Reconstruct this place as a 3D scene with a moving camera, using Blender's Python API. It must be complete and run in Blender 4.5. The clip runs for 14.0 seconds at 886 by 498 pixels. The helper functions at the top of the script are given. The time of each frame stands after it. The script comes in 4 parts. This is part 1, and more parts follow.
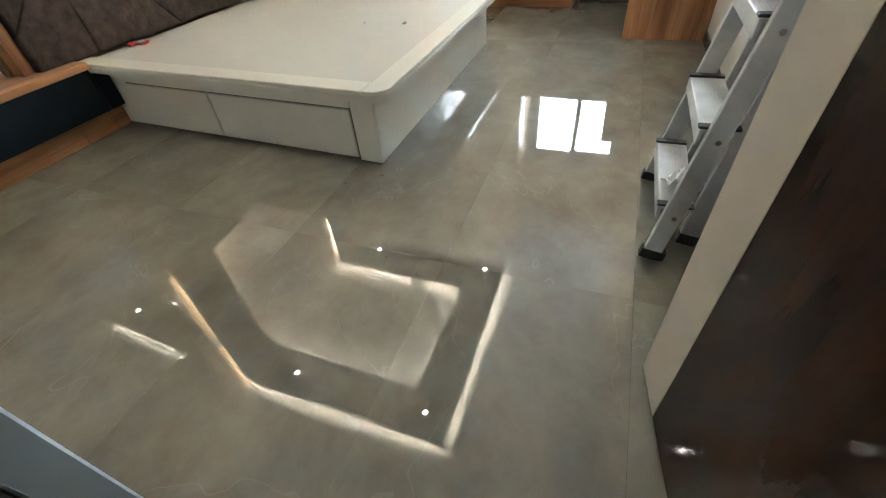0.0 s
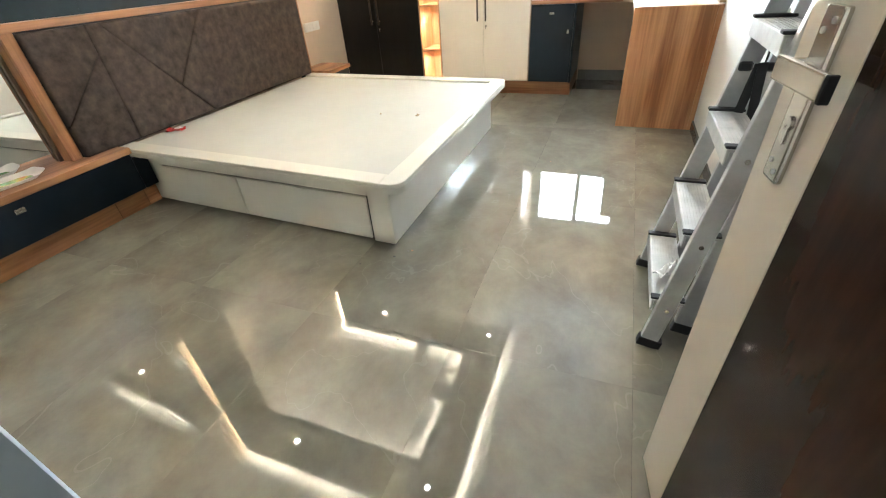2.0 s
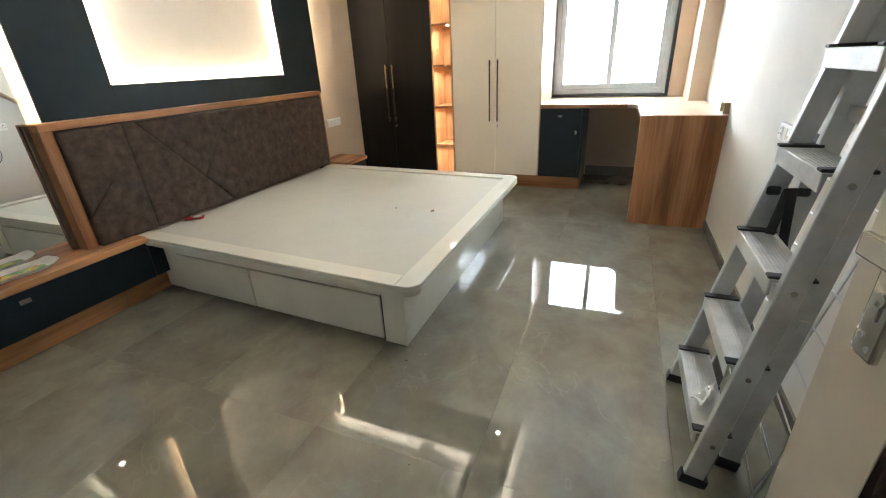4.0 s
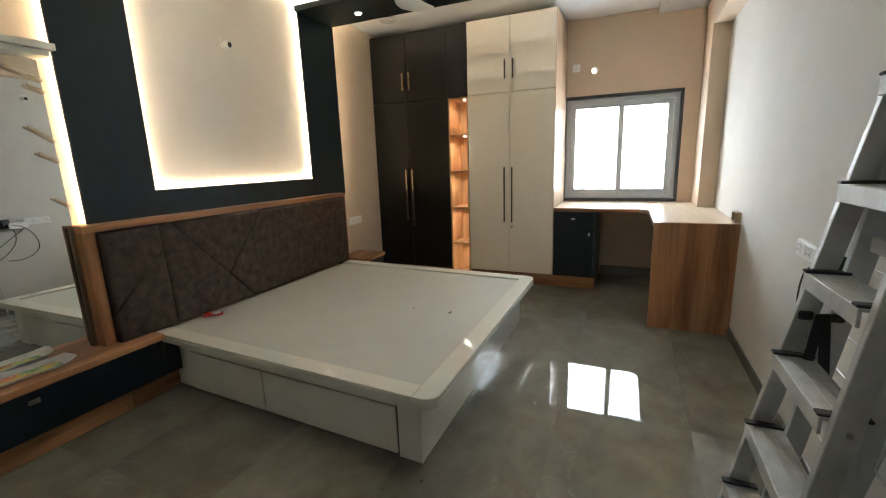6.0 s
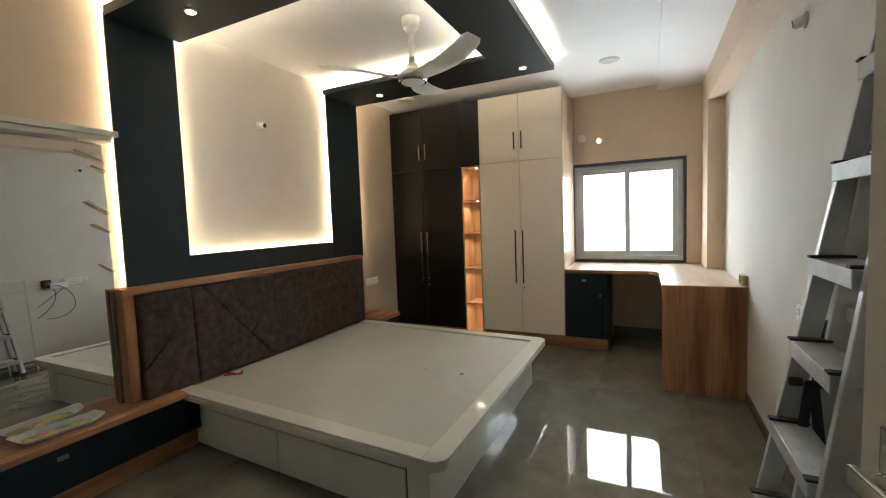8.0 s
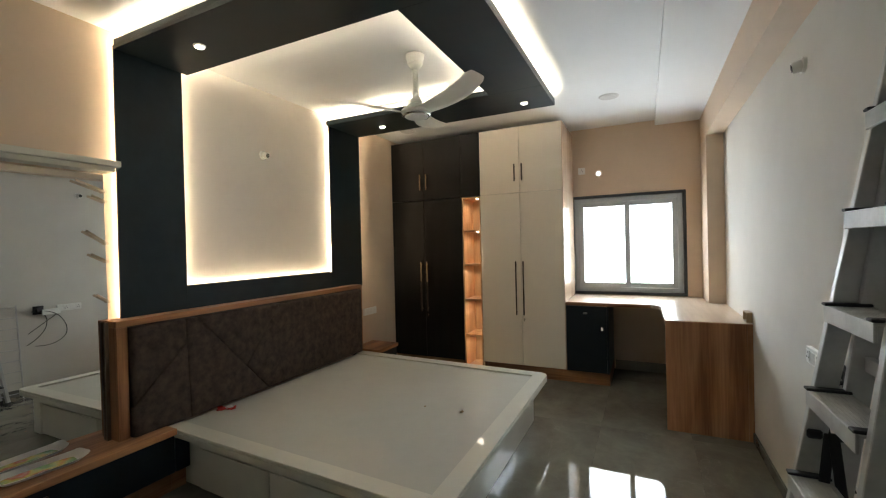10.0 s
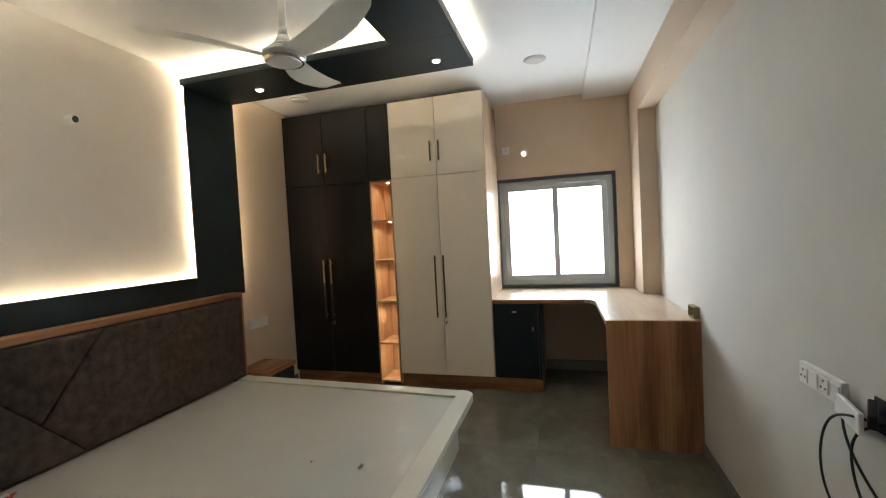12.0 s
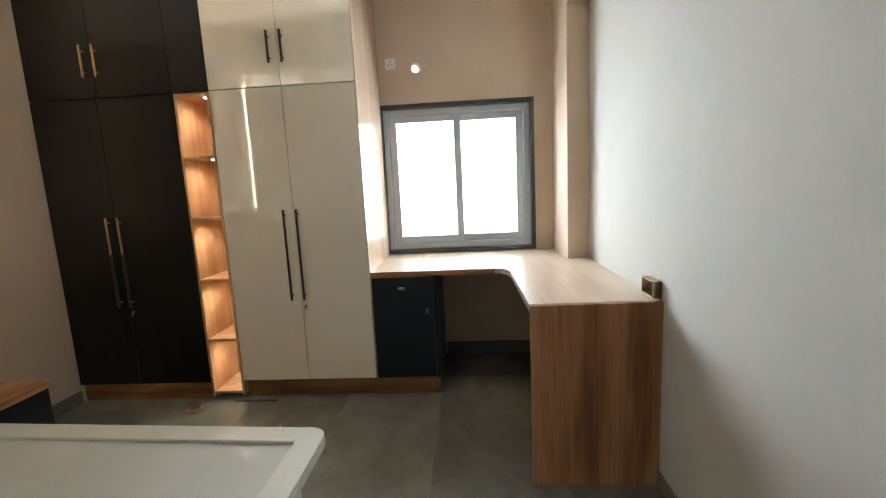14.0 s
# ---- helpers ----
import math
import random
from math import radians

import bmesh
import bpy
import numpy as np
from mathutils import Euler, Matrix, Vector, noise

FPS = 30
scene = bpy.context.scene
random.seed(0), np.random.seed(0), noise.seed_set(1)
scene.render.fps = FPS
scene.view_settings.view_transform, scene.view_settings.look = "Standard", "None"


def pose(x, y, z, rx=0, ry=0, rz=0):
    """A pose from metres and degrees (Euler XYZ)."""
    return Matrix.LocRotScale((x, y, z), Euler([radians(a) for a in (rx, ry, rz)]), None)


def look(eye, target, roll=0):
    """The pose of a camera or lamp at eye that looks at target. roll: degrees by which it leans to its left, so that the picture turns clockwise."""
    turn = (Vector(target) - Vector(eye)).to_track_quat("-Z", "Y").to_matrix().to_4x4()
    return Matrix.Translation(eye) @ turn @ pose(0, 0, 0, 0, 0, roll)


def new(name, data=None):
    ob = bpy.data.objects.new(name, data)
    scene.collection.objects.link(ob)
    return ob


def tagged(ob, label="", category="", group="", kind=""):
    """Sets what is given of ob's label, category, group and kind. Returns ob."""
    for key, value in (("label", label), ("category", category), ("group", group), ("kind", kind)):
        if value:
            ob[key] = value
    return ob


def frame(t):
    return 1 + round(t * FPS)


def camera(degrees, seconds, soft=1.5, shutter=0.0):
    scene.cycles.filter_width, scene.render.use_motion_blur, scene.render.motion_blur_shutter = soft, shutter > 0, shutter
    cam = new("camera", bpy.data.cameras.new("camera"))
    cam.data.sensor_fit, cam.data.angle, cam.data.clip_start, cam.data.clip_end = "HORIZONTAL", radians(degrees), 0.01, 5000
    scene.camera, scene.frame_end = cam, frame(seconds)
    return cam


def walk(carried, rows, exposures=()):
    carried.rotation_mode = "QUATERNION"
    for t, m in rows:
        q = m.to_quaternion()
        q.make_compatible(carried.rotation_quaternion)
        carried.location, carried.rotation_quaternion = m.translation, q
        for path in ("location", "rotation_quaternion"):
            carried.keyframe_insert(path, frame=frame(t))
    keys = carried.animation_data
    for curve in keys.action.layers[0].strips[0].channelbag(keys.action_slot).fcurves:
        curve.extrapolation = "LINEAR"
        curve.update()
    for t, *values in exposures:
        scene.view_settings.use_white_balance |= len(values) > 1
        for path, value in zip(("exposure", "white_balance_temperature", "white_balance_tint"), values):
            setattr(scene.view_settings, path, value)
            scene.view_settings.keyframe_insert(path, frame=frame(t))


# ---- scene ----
cam = camera(93.0, 14.0, soft=1.15)
PATH = [
    (0, (0.05, -0.295, 0.985), (-0.54, 1.07, -0.352), -5.3),
    (0.28, (0.085, -0.36, 1.07), (-0.52, 1.01, -0.27), -5.0),
    (0.5, (0.094, -0.375, 1.103), (-0.518, 1.024, -0.189), -5.2),
    (1, (0.079, -0.355, 1.112), (-0.541, 1.087, -0.127), -5.3),
    (1.5, (0.058, -0.341, 1.123), (-0.572, 1.14, -0.064), -4.8),
    (2, (0.046, -0.32, 1.137), (-0.602, 1.2, 0.012), -4.3),
    (2.5, (0.021, -0.289, 1.155), (-0.641, 1.274, 0.098), -3.2),
    (3, (0.0, -0.26, 1.172), (-0.676, 1.342, 0.183), -3.4),
    (5.5, (-0.082, -0.226, 1.276), (-0.856, 1.55, 0.781), -1.7),
    (6, (-0.084, -0.231, 1.294), (-0.883, 1.556, 0.885), -1.9),
    (6.5, (-0.083, -0.243, 1.313), (-0.902, 1.549, 0.97), -1.7),
    (7, (-0.058, -0.269, 1.325), (-0.897, 1.528, 1.065), -1.7),
    (7.5, (-0.025, -0.301, 1.337), (-0.895, 1.488, 1.134), -1.8),
    (8, (0.002, -0.333, 1.347), (-0.877, 1.458, 1.211), -2.1),
    (8.5, (0.027, -0.374, 1.353), (-0.88, 1.406, 1.251), -1.9),
    (11, (-0.103, -0.111, 1.409), (-0.856, 1.742, 1.428), -2.1),
    (11.5, (-0.134, 0.102, 1.399), (-0.764, 2.0, 1.376), -3.8),
    (12, (-0.15, 0.378, 1.402), (-0.699, 2.3, 1.331), -3.0),
    (12.5, (-0.168, 0.651, 1.372), (-0.551, 2.611, 1.262), -2.2),
    (13, (-0.177, 0.892, 1.368), (-0.415, 2.87, 1.191), -2.2),
    (13.5, (-0.149, 1.193, 1.338), (-0.377, 3.168, 1.119), -2.7),
    (14, (-0.148, 1.488, 1.301), (-0.274, 3.463, 1.013), -2.8),
]
EXPOSURES = [(0.0, 1.62, 6150, 10), (0.4, 2.42, 6150, 10), (1.5, 2.33, 6150, 10), (3.0, 2.0, 6200, 10), (5.5, 0.65, 6350, 10), (7.0, 0.4, 6450, 10),
             (8.5, 0.22, 6500, 10), (11.0, 0.05, 6500, 10), (12.5, 0.22, 6400, 10), (13.5, 0.5, 6250, 10), (14.0, 0.4, 6200, 10)]
walk(cam, [(t, look(eye, target, roll)) for t, eye, target, roll in PATH], EXPOSURES)

# ---- world and large lights ----
world = bpy.data.worlds.new("sky")
scene.world = world
world.use_nodes = True
wn = world.node_tree.nodes
sky = wn.new("ShaderNodeTexSky")
sky.sky_type, sky.sun_disc = "NISHITA", False
sky.sun_elevation, sky.sun_rotation = radians(50), radians(200)
world.node_tree.links.new(sky.outputs[0], wn["Background"].inputs[0])
wn["Background"].inputs[1].default_value = 0.12

WEST, EAST, NORTH, SOUTH = -2.76, 0.62, 4.657, -0.27   # faces of the room's walls
TOP = 2.665                                            # ceiling
WIN = (-0.785, 0.352, 0.816, 1.915)                      # window opening x0 x1 z0 z1


def area_lamp(name, energy, color, m, wide, high):
    data = bpy.data.lights.new(name, "AREA")
    data.energy, data.color = energy, color
    data.shape, data.size, data.size_y = "RECTANGLE", wide, high
    ob = new(name, data)
    ob.matrix_world = m
    return ob


def spot_lamp(name, energy, color, m, spread, blend, soft):
    data = bpy.data.lights.new(name, "SPOT")
    data.energy, data.color = energy, color
    data.spot_size, data.spot_blend, data.shadow_soft_size = radians(spread), blend, soft
    ob = new(name, data)
    ob.matrix_world = m
    return ob


area_lamp("window_light", 60, (0.82, 0.92, 1.0), pose(-0.215, NORTH + 0.30, 1.36, -90, 0, 0), 1.25, 1.25)
# unseen fill lamp, added outside the door to lift the near end
area_lamp("corridor_fill", 1.5, (1.0, 0.97, 0.94), pose(-0.3, -1.2, 2.5), 0.3, 0.3)


# ---- materials ----
def mat(name, color, rough=0.5, metal=0.0, spec=0.5, coat=0.0, vary=0.0, scale=6.0, bump=0.0, bump_scale=60.0,
        stretch=(1, 1, 1), dark=None, coat_rough=0.03):
    """A surface with soft colour variation, fine grain and relief."""
    m = bpy.data.materials.new(name)
    m.use_nodes = True
    nt = m.node_tree
    b = nt.nodes["Principled BSDF"]
    b.inputs["Roughness"].default_value = rough
    b.inputs["Metallic"].default_value = metal
    b.inputs["Specular IOR Level"].default_value = spec
    b.inputs["Coat Weight"].default_value = coat
    b.inputs["Coat Roughness"].default_value = coat_rough
    b.inputs["Base Color"].default_value = (*color, 1)
    tc = nt.nodes.new("ShaderNodeTexCoord")
    mp = nt.nodes.new("ShaderNodeMapping")
    mp.inputs["Scale"].default_value = stretch
    nt.links.new(tc.outputs["Object"], mp.inputs[0])
    if vary:
        n1 = nt.nodes.new("ShaderNodeTexNoise")
        n1.inputs["Scale"].default_value, n1.inputs["Detail"].default_value = scale, 8
        n1.inputs["Roughness"].default_value = 0.62
        nt.links.new(mp.outputs[0], n1.inputs["Vector"])
        ramp = nt.nodes.new("ShaderNodeValToRGB")
        lo = dark or tuple(c * (1 - vary) for c in color)
        hi = tuple(min(1, c * (1 + vary * 0.6)) for c in color)
        ramp.color_ramp.elements[0].position, ramp.color_ramp.elements[1].position = 0.3, 0.7
        ramp.color_ramp.elements[0].color, ramp.color_ramp.elements[1].color = (*lo, 1), (*hi, 1)
        nt.links.new(n1.outputs["Fac"], ramp.inputs[0])
        nt.links.new(ramp.outputs[0], b.inputs["Base Color"])
        mr = nt.nodes.new("ShaderNodeMapRange")
        mr.inputs["To Min"].default_value, mr.inputs["To Max"].default_value = rough * 0.85, min(1, rough * 1.15)
        nt.links.new(n1.outputs["Fac"], mr.inputs[0])
        nt.links.new(mr.outputs[0], b.inputs["Roughness"])
    if bump:
        n2 = nt.nodes.new("ShaderNodeTexNoise")
        n2.inputs["Scale"].default_value, n2.inputs["Detail"].default_value = bump_scale, 4
        nt.links.new(mp.outputs[0], n2.inputs["Vector"])
        bp = nt.nodes.new("ShaderNodeBump")
        bp.inputs["Strength"].default_value, bp.inputs["Distance"].default_value = bump, 0.002
        nt.links.new(n2.outputs["Fac"], bp.inputs["Height"])
        nt.links.new(bp.outputs[0], b.inputs["Normal"])
    return m


def glow(name, color, strength):
    m = bpy.data.materials.new(name)
    m.use_nodes = True
    b = m.node_tree.nodes["Principled BSDF"]
    b.inputs["Base Color"].default_value = (0.8, 0.8, 0.8, 1)
    b.inputs["Emission Color"].default_value = (*color, 1)
    b.inputs["Emission Strength"].default_value = strength
    return m


def wood(name, light, dark, axis="Z", seed=0.0, rough=0.5):
    """Laminate with long grain along one axis, broad bands and cathedral figure."""
    m = bpy.data.materials.new(name)
    m.use_nodes = True
    nt = m.node_tree
    b = nt.nodes["Principled BSDF"]
    b.inputs["Roughness"].default_value = rough
    b.inputs["Specular IOR Level"].default_value = 0.3
    tc = nt.nodes.new("ShaderNodeTexCoord")
    mp = nt.nodes.new("ShaderNodeMapping")
    long = {"X": 0, "Y": 1, "Z": 2}[axis]
    mp.inputs["Scale"].default_value = [0.12 if i == long else 1.0 for i in range(3)]
    mp.inputs["Location"].default_value = (seed, seed * 1.7, seed * 0.6)
    nt.links.new(tc.outputs["Object"], mp.inputs[0])
    thin = nt.nodes.new("ShaderNodeMapping")
    thin.inputs["Scale"].default_value = [0.04 if i == long else 1.0 for i in range(3)]
    thin.inputs["Location"].default_value = (seed * 0.7, seed, seed * 1.3)
    nt.links.new(tc.outputs["Object"], thin.inputs[0])
    board = nt.nodes.new("ShaderNodeTexNoise")
    board.inputs["Scale"].default_value, board.inputs["Detail"].default_value = 8, 1
    nt.links.new(thin.outputs[0], board.inputs["Vector"])
    big = nt.nodes.new("ShaderNodeTexNoise")
    big.inputs["Scale"].default_value, big.inputs["Detail"].default_value, big.inputs["Distortion"].default_value = 3.6, 2, 0.35
    nt.links.new(mp.outputs[0], big.inputs["Vector"])
    rings = nt.nodes.new("ShaderNodeMath")
    rings.operation = "MULTIPLY"
    rings.inputs[1].default_value = 10.0
    nt.links.new(big.outputs["Fac"], rings.inputs[0])
    frac = nt.nodes.new("ShaderNodeMath")
    frac.operation = "PINGPONG"
    frac.inputs[1].default_value = 1.0
    nt.links.new(rings.outputs[0], frac.inputs[0])
    fine = nt.nodes.new("ShaderNodeTexNoise")
    fine.inputs["Scale"].default_value, fine.inputs["Detail"].default_value = 70, 6
    nt.links.new(thin.outputs[0], fine.inputs["Vector"])
    mix = nt.nodes.new("ShaderNodeMath")
    mix.operation = "MULTIPLY_ADD"
    mix.inputs[1].default_value = 0.17
    nt.links.new(frac.outputs[0], mix.inputs[0])
    half = nt.nodes.new("ShaderNodeMath")
    half.operation = "MULTIPLY"
    half.inputs[1].default_value = 0.4
    nt.links.new(fine.outputs["Fac"], half.inputs[0])
    wide = nt.nodes.new("ShaderNodeMath")
    wide.operation = "MULTIPLY_ADD"
    wide.inputs[1].default_value = 0.5
    nt.links.new(board.outputs["Fac"], wide.inputs[0])
    nt.links.new(half.outputs[0], wide.inputs[2])
    nt.links.new(wide.outputs[0], mix.inputs[2])
    ramp = nt.nodes.new("ShaderNodeValToRGB")
    ramp.color_ramp.elements[0].position, ramp.color_ramp.elements[1].position = 0.4, 0.68
    ramp.color_ramp.elements[0].color, ramp.color_ramp.elements[1].color = (*dark, 1), (*light, 1)
    nt.links.new(mix.outputs[0], ramp.inputs[0])
    nt.links.new(ramp.outputs[0], b.inputs["Base Color"])
    bp = nt.nodes.new("ShaderNodeBump")
    bp.inputs["Strength"].default_value, bp.inputs["Distance"].default_value = 0.15, 0.001
    nt.links.new(fine.outputs["Fac"], bp.inputs["Height"])
    nt.links.new(bp.outputs[0], b.inputs["Normal"])
    return m


def floor_tile():
    """Polished grey vitrified tile: cloudy patches and thin pale veins, each tile its own piece of the pattern."""
    m = bpy.data.materials.new("grey_polished_tile")
    m.use_nodes = True
    nt = m.node_tree
    b = nt.nodes["Principled BSDF"]
    info = nt.nodes.new("ShaderNodeObjectInfo")
    geo = nt.nodes.new("ShaderNodeNewGeometry")
    off = nt.nodes.new("ShaderNodeMapping")
    off.inputs["Rotation"].default_value = (0, 0, 0.5)
    off.inputs["Scale"].default_value = (1.0, 0.85, 1.0)
    shift = nt.nodes.new("ShaderNodeVectorMath")
    shift.operation = "MULTIPLY_ADD"
    shift.inputs[1].default_value = (37.0, 23.0, 0.0)
    nt.links.new(info.outputs["Random"], shift.inputs[0])
    nt.links.new(geo.outputs["Position"], shift.inputs[2])
    nt.links.new(shift.outputs[0], off.inputs[0])
    cloud = nt.nodes.new("ShaderNodeTexNoise")
    cloud.inputs["Scale"].default_value, cloud.inputs["Detail"].default_value, cloud.inputs["Distortion"].default_value = 3.6, 9, 0.25
    cloud.inputs["Roughness"].default_value = 0.68
    nt.links.new(off.outputs[0], cloud.inputs["Vector"])
    ramp = nt.nodes.new("ShaderNodeValToRGB")
    ramp.color_ramp.elements[0].position, ramp.color_ramp.elements[1].position = 0.33, 0.68
    ramp.color_ramp.elements[0].color, ramp.color_ramp.elements[1].color = (0.13, 0.122, 0.096, 1), (0.207, 0.196, 0.155, 1)
    nt.links.new(cloud.outputs["Fac"], ramp.inputs[0])
    vein = nt.nodes.new("ShaderNodeTexNoise")
    vein.inputs["Scale"].default_value, vein.inputs["Detail"].default_value, vein.inputs["Distortion"].default_value = 1.3, 4, 0.6
    nt.links.new(off.outputs[0], vein.inputs["Vector"])
    near = nt.nodes.new("ShaderNodeMath")
    near.operation = "COMPARE"
    near.inputs[1].default_value, near.inputs[2].default_value = 0.5, 0.0016
    nt.links.new(vein.outputs["Fac"], near.inputs[0])
    amount = nt.nodes.new("ShaderNodeMath")
    amount.operation = "MULTIPLY"
    amount.inputs[1].default_value = 0.1
    nt.links.new(near.outputs[0], amount.inputs[0])
    mix = nt.nodes.new("ShaderNodeMix")
    mix.data_type = "RGBA"
    nt.links.new(amount.outputs[0], mix.inputs["Factor"])
    nt.links.new(ramp.outputs[0], mix.inputs["A"])
    mix.inputs["B"].default_value = (0.4, 0.39, 0.36, 1)
    tone = nt.nodes.new("ShaderNodeMapRange")
    tone.inputs["To Min"].default_value, tone.inputs["To Max"].default_value = 0.86, 1.1
    nt.links.new(info.outputs["Random"], tone.inputs[0])
    hsv = nt.nodes.new("ShaderNodeHueSaturation")
    nt.links.new(tone.outputs[0], hsv.inputs["Value"])
    nt.links.new(mix.outputs["Result"], hsv.inputs["Color"])
    nt.links.new(hsv.outputs[0], b.inputs["Base Color"])
    smear = nt.nodes.new("ShaderNodeMapRange")
    smear.inputs["To Min"].default_value, smear.inputs["To Max"].default_value = 0.0, 0.006
    nt.links.new(cloud.outputs["Fac"], smear.inputs[0])
    nt.links.new(smear.outputs[0], b.inputs["Roughness"])
    b.inputs["Specular IOR Level"].default_value = 0.58
    return m


BEIGE = mat("beige_paint", (0.61, 0.475, 0.35), 0.6, vary=0.06, scale=3, bump=0.12, bump_scale=140)
WHITE = mat("white_paint", (0.625, 0.6, 0.55), 0.85, spec=0.15, vary=0.05, scale=2.5, bump=0.15, bump_scale=120)
NICHE = mat("warm_white_paint", (0.84, 0.77, 0.69), 0.75, spec=0.2, vary=0.04, scale=3, bump=0.1, bump_scale=120)
CEIL = mat("ceiling_paint", (0.74, 0.735, 0.72), 0.7, vary=0.03, scale=2, bump=0.06, bump_scale=90)
TILE = floor_tile()
GROUT = mat("grout", (0.15, 0.145, 0.13), 0.8, vary=0.2, scale=40)
SKIRT = mat("dark_skirting_tile", (0.17, 0.165, 0.148), 0.25, vary=0.2, scale=5)
TEAL = mat("dark_teal_laminate", (0.009, 0.018, 0.0225), 0.5, spec=0.25, vary=0.25, scale=9, bump=0.05)
BLACK = mat("black_wood_laminate", (0.007, 0.0056, 0.005), 0.38, spec=0.14, vary=0.35, scale=14, stretch=(1, 1, 0.08), bump=0.1, bump_scale=80)
NAVY = mat("black_gloss_laminate", (0.005, 0.010, 0.016), 0.3, spec=0.35, vary=0.2, scale=10)
CREAM = mat("cream_gloss_laminate", (0.82, 0.72, 0.58), 0.5, spec=0.3, coat=1.0, vary=0.02, scale=2, coat_rough=0.015)
CREAM.node_tree.nodes["Principled BSDF"].inputs["Coat IOR"].default_value = 1.85
BEDW = mat("white_laminate", (0.61, 0.593, 0.51), 0.4, coat=0.5, vary=0.05, scale=5, coat_rough=0.015)
OAK = wood("walnut_laminate_upright", (0.41, 0.2, 0.093), (0.175, 0.072, 0.03), "Z")
OAK_Y = wood("walnut_laminate_along_y", (0.41, 0.2, 0.093), (0.175, 0.072, 0.03), "Y", 3.1)
OAK_X = wood("walnut_laminate_along_x", (0.41, 0.2, 0.093), (0.175, 0.072, 0.03), "X", 5.3)
SHELFW = wood("pale_oak_laminate", (0.6, 0.37, 0.195), (0.44, 0.24, 0.115), "Z", 2.4)
# pinkish wardrobe side wood, lightened in colour for the window's glare
SIDEW = wood("pink_oak_with_window_glare", (0.58, 0.43, 0.31), (0.46, 0.32, 0.215), "Z", 6.6, 0.22)
# walnut lightened so that the desk top's glare sits in the colour
DESKTOP = wood("walnut_with_glare_tone", (0.57, 0.45, 0.335), (0.45, 0.335, 0.235), "Y", 8.2, 0.3)
SUEDE = mat("brown_suede", (0.067, 0.047, 0.037), 0.9, spec=0.2, vary=0.5, scale=19, bump=0.7, bump_scale=60, dark=(0.028, 0.02, 0.016))
ALU = mat("brushed_aluminium", (0.52, 0.525, 0.52), 0.5, metal=0.6, vary=0.2, scale=9, bump=0.1, bump_scale=90)
TREAD = mat("ribbed_aluminium", (0.5, 0.5, 0.48), 0.6, metal=0.5, vary=0.2, scale=14, bump=0.2, bump_scale=40)
RUBBER = mat("black_rubber", (0.012, 0.012, 0.012), 0.6, vary=0.3, scale=20)
CHROME = mat("satin_steel", (0.62, 0.6, 0.56), 0.25, metal=1.0, vary=0.08, scale=30)
BRASS = mat("antique_brass", (0.34, 0.24, 0.13), 0.3, metal=1.0, vary=0.2, scale=30)
BRONZE = mat("dark_bronze", (0.07, 0.05, 0.035), 0.35, metal=0.8, vary=0.3, scale=30)
# light grey uPVC, its colour lowered to hold the frame's backlit shade
UPVC = mat("light_grey_upvc_in_shade", (0.46, 0.49, 0.51), 0.35, vary=0.05, scale=8)
STONE = mat("black_granite_trim", (0.05, 0.055, 0.06), 0.3, vary=0.4, scale=60)
PLASTIC = mat("white_plastic", (0.78, 0.77, 0.73), 0.35, vary=0.03, scale=8)
DOORB = mat("brown_gloss_veneer", (0.031, 0.0135, 0.008), 0.08, spec=0.13, vary=0.6, scale=9, stretch=(1, 1, 0.12), dark=(0.007, 0.0045, 0.004))
DOORC = mat("cream_door_laminate", (0.54, 0.49, 0.41), 0.3, vary=0.04, scale=5)
DARKWOOD = mat("dark_frame_wood", (0.02, 0.011, 0.008), 0.35, vary=0.4, scale=12, stretch=(1, 1, 0.1))
STRIP = mat("dull_brown_strip", (0.13, 0.085, 0.058), 0.5, vary=0.3, scale=12, stretch=(1, 1, 0.1))
DECK = mat("matt_white_board", (0.46, 0.455, 0.405), 0.5, coat=0.15, vary=0.06, scale=4, bump=0.05, coat_rough=0.05)
DISC = mat("grey_speaker_mesh", (0.54, 0.52, 0.49), 0.6, vary=0.1, scale=30)
# the window sky's blue reflection is put into the jamb's base colour
JAMB = mat("sky_tinted_gloss_jamb", (0.58, 0.68, 0.73), 0.2, vary=0.04, scale=6)
WARM = glow("warm_led", (1.0, 0.81, 0.54), 42)
COVE = glow("warm_white_cove_led", (1.0, 0.86, 0.64), 66)
SPOT = glow("downlight_lens", (1.0, 0.93, 0.82), 30)
DAY = glow("daylight_backdrop", (0.95, 0.98, 1.0), 3.0)

mirror_mat = mat("mirror_silver", (0.86, 0.88, 0.87), 0.01, metal=1.0)
glass_mat = bpy.data.materials.new("clear_glass")
glass_mat.use_nodes = True
gb = glass_mat.node_tree.nodes["Principled BSDF"]
gb.inputs["Transmission Weight"].default_value, gb.inputs["Roughness"].default_value = 1.0, 0.0
gb.inputs["Base Color"].default_value = (0.96, 0.98, 0.97, 1)


# ---- building helpers ----
def box(bm, x0, x1, y0, y1, z0, z1, bevel=0.0, seg=1):
    """Adds a box, its edges rounded by bevel, to bm."""
    m = Matrix.LocRotScale(((x0 + x1) / 2, (y0 + y1) / 2, (z0 + z1) / 2), None, (abs(x1 - x0), abs(y1 - y0), abs(z1 - z0)))
    made = bmesh.ops.create_cube(bm, size=1, matrix=m)
    if bevel:
        edges = list({e for v in made["verts"] for e in v.link_edges})
        bmesh.ops.bevel(bm, geom=edges, offset=bevel, segments=seg, affect="EDGES", profile=0.6)
    return bm


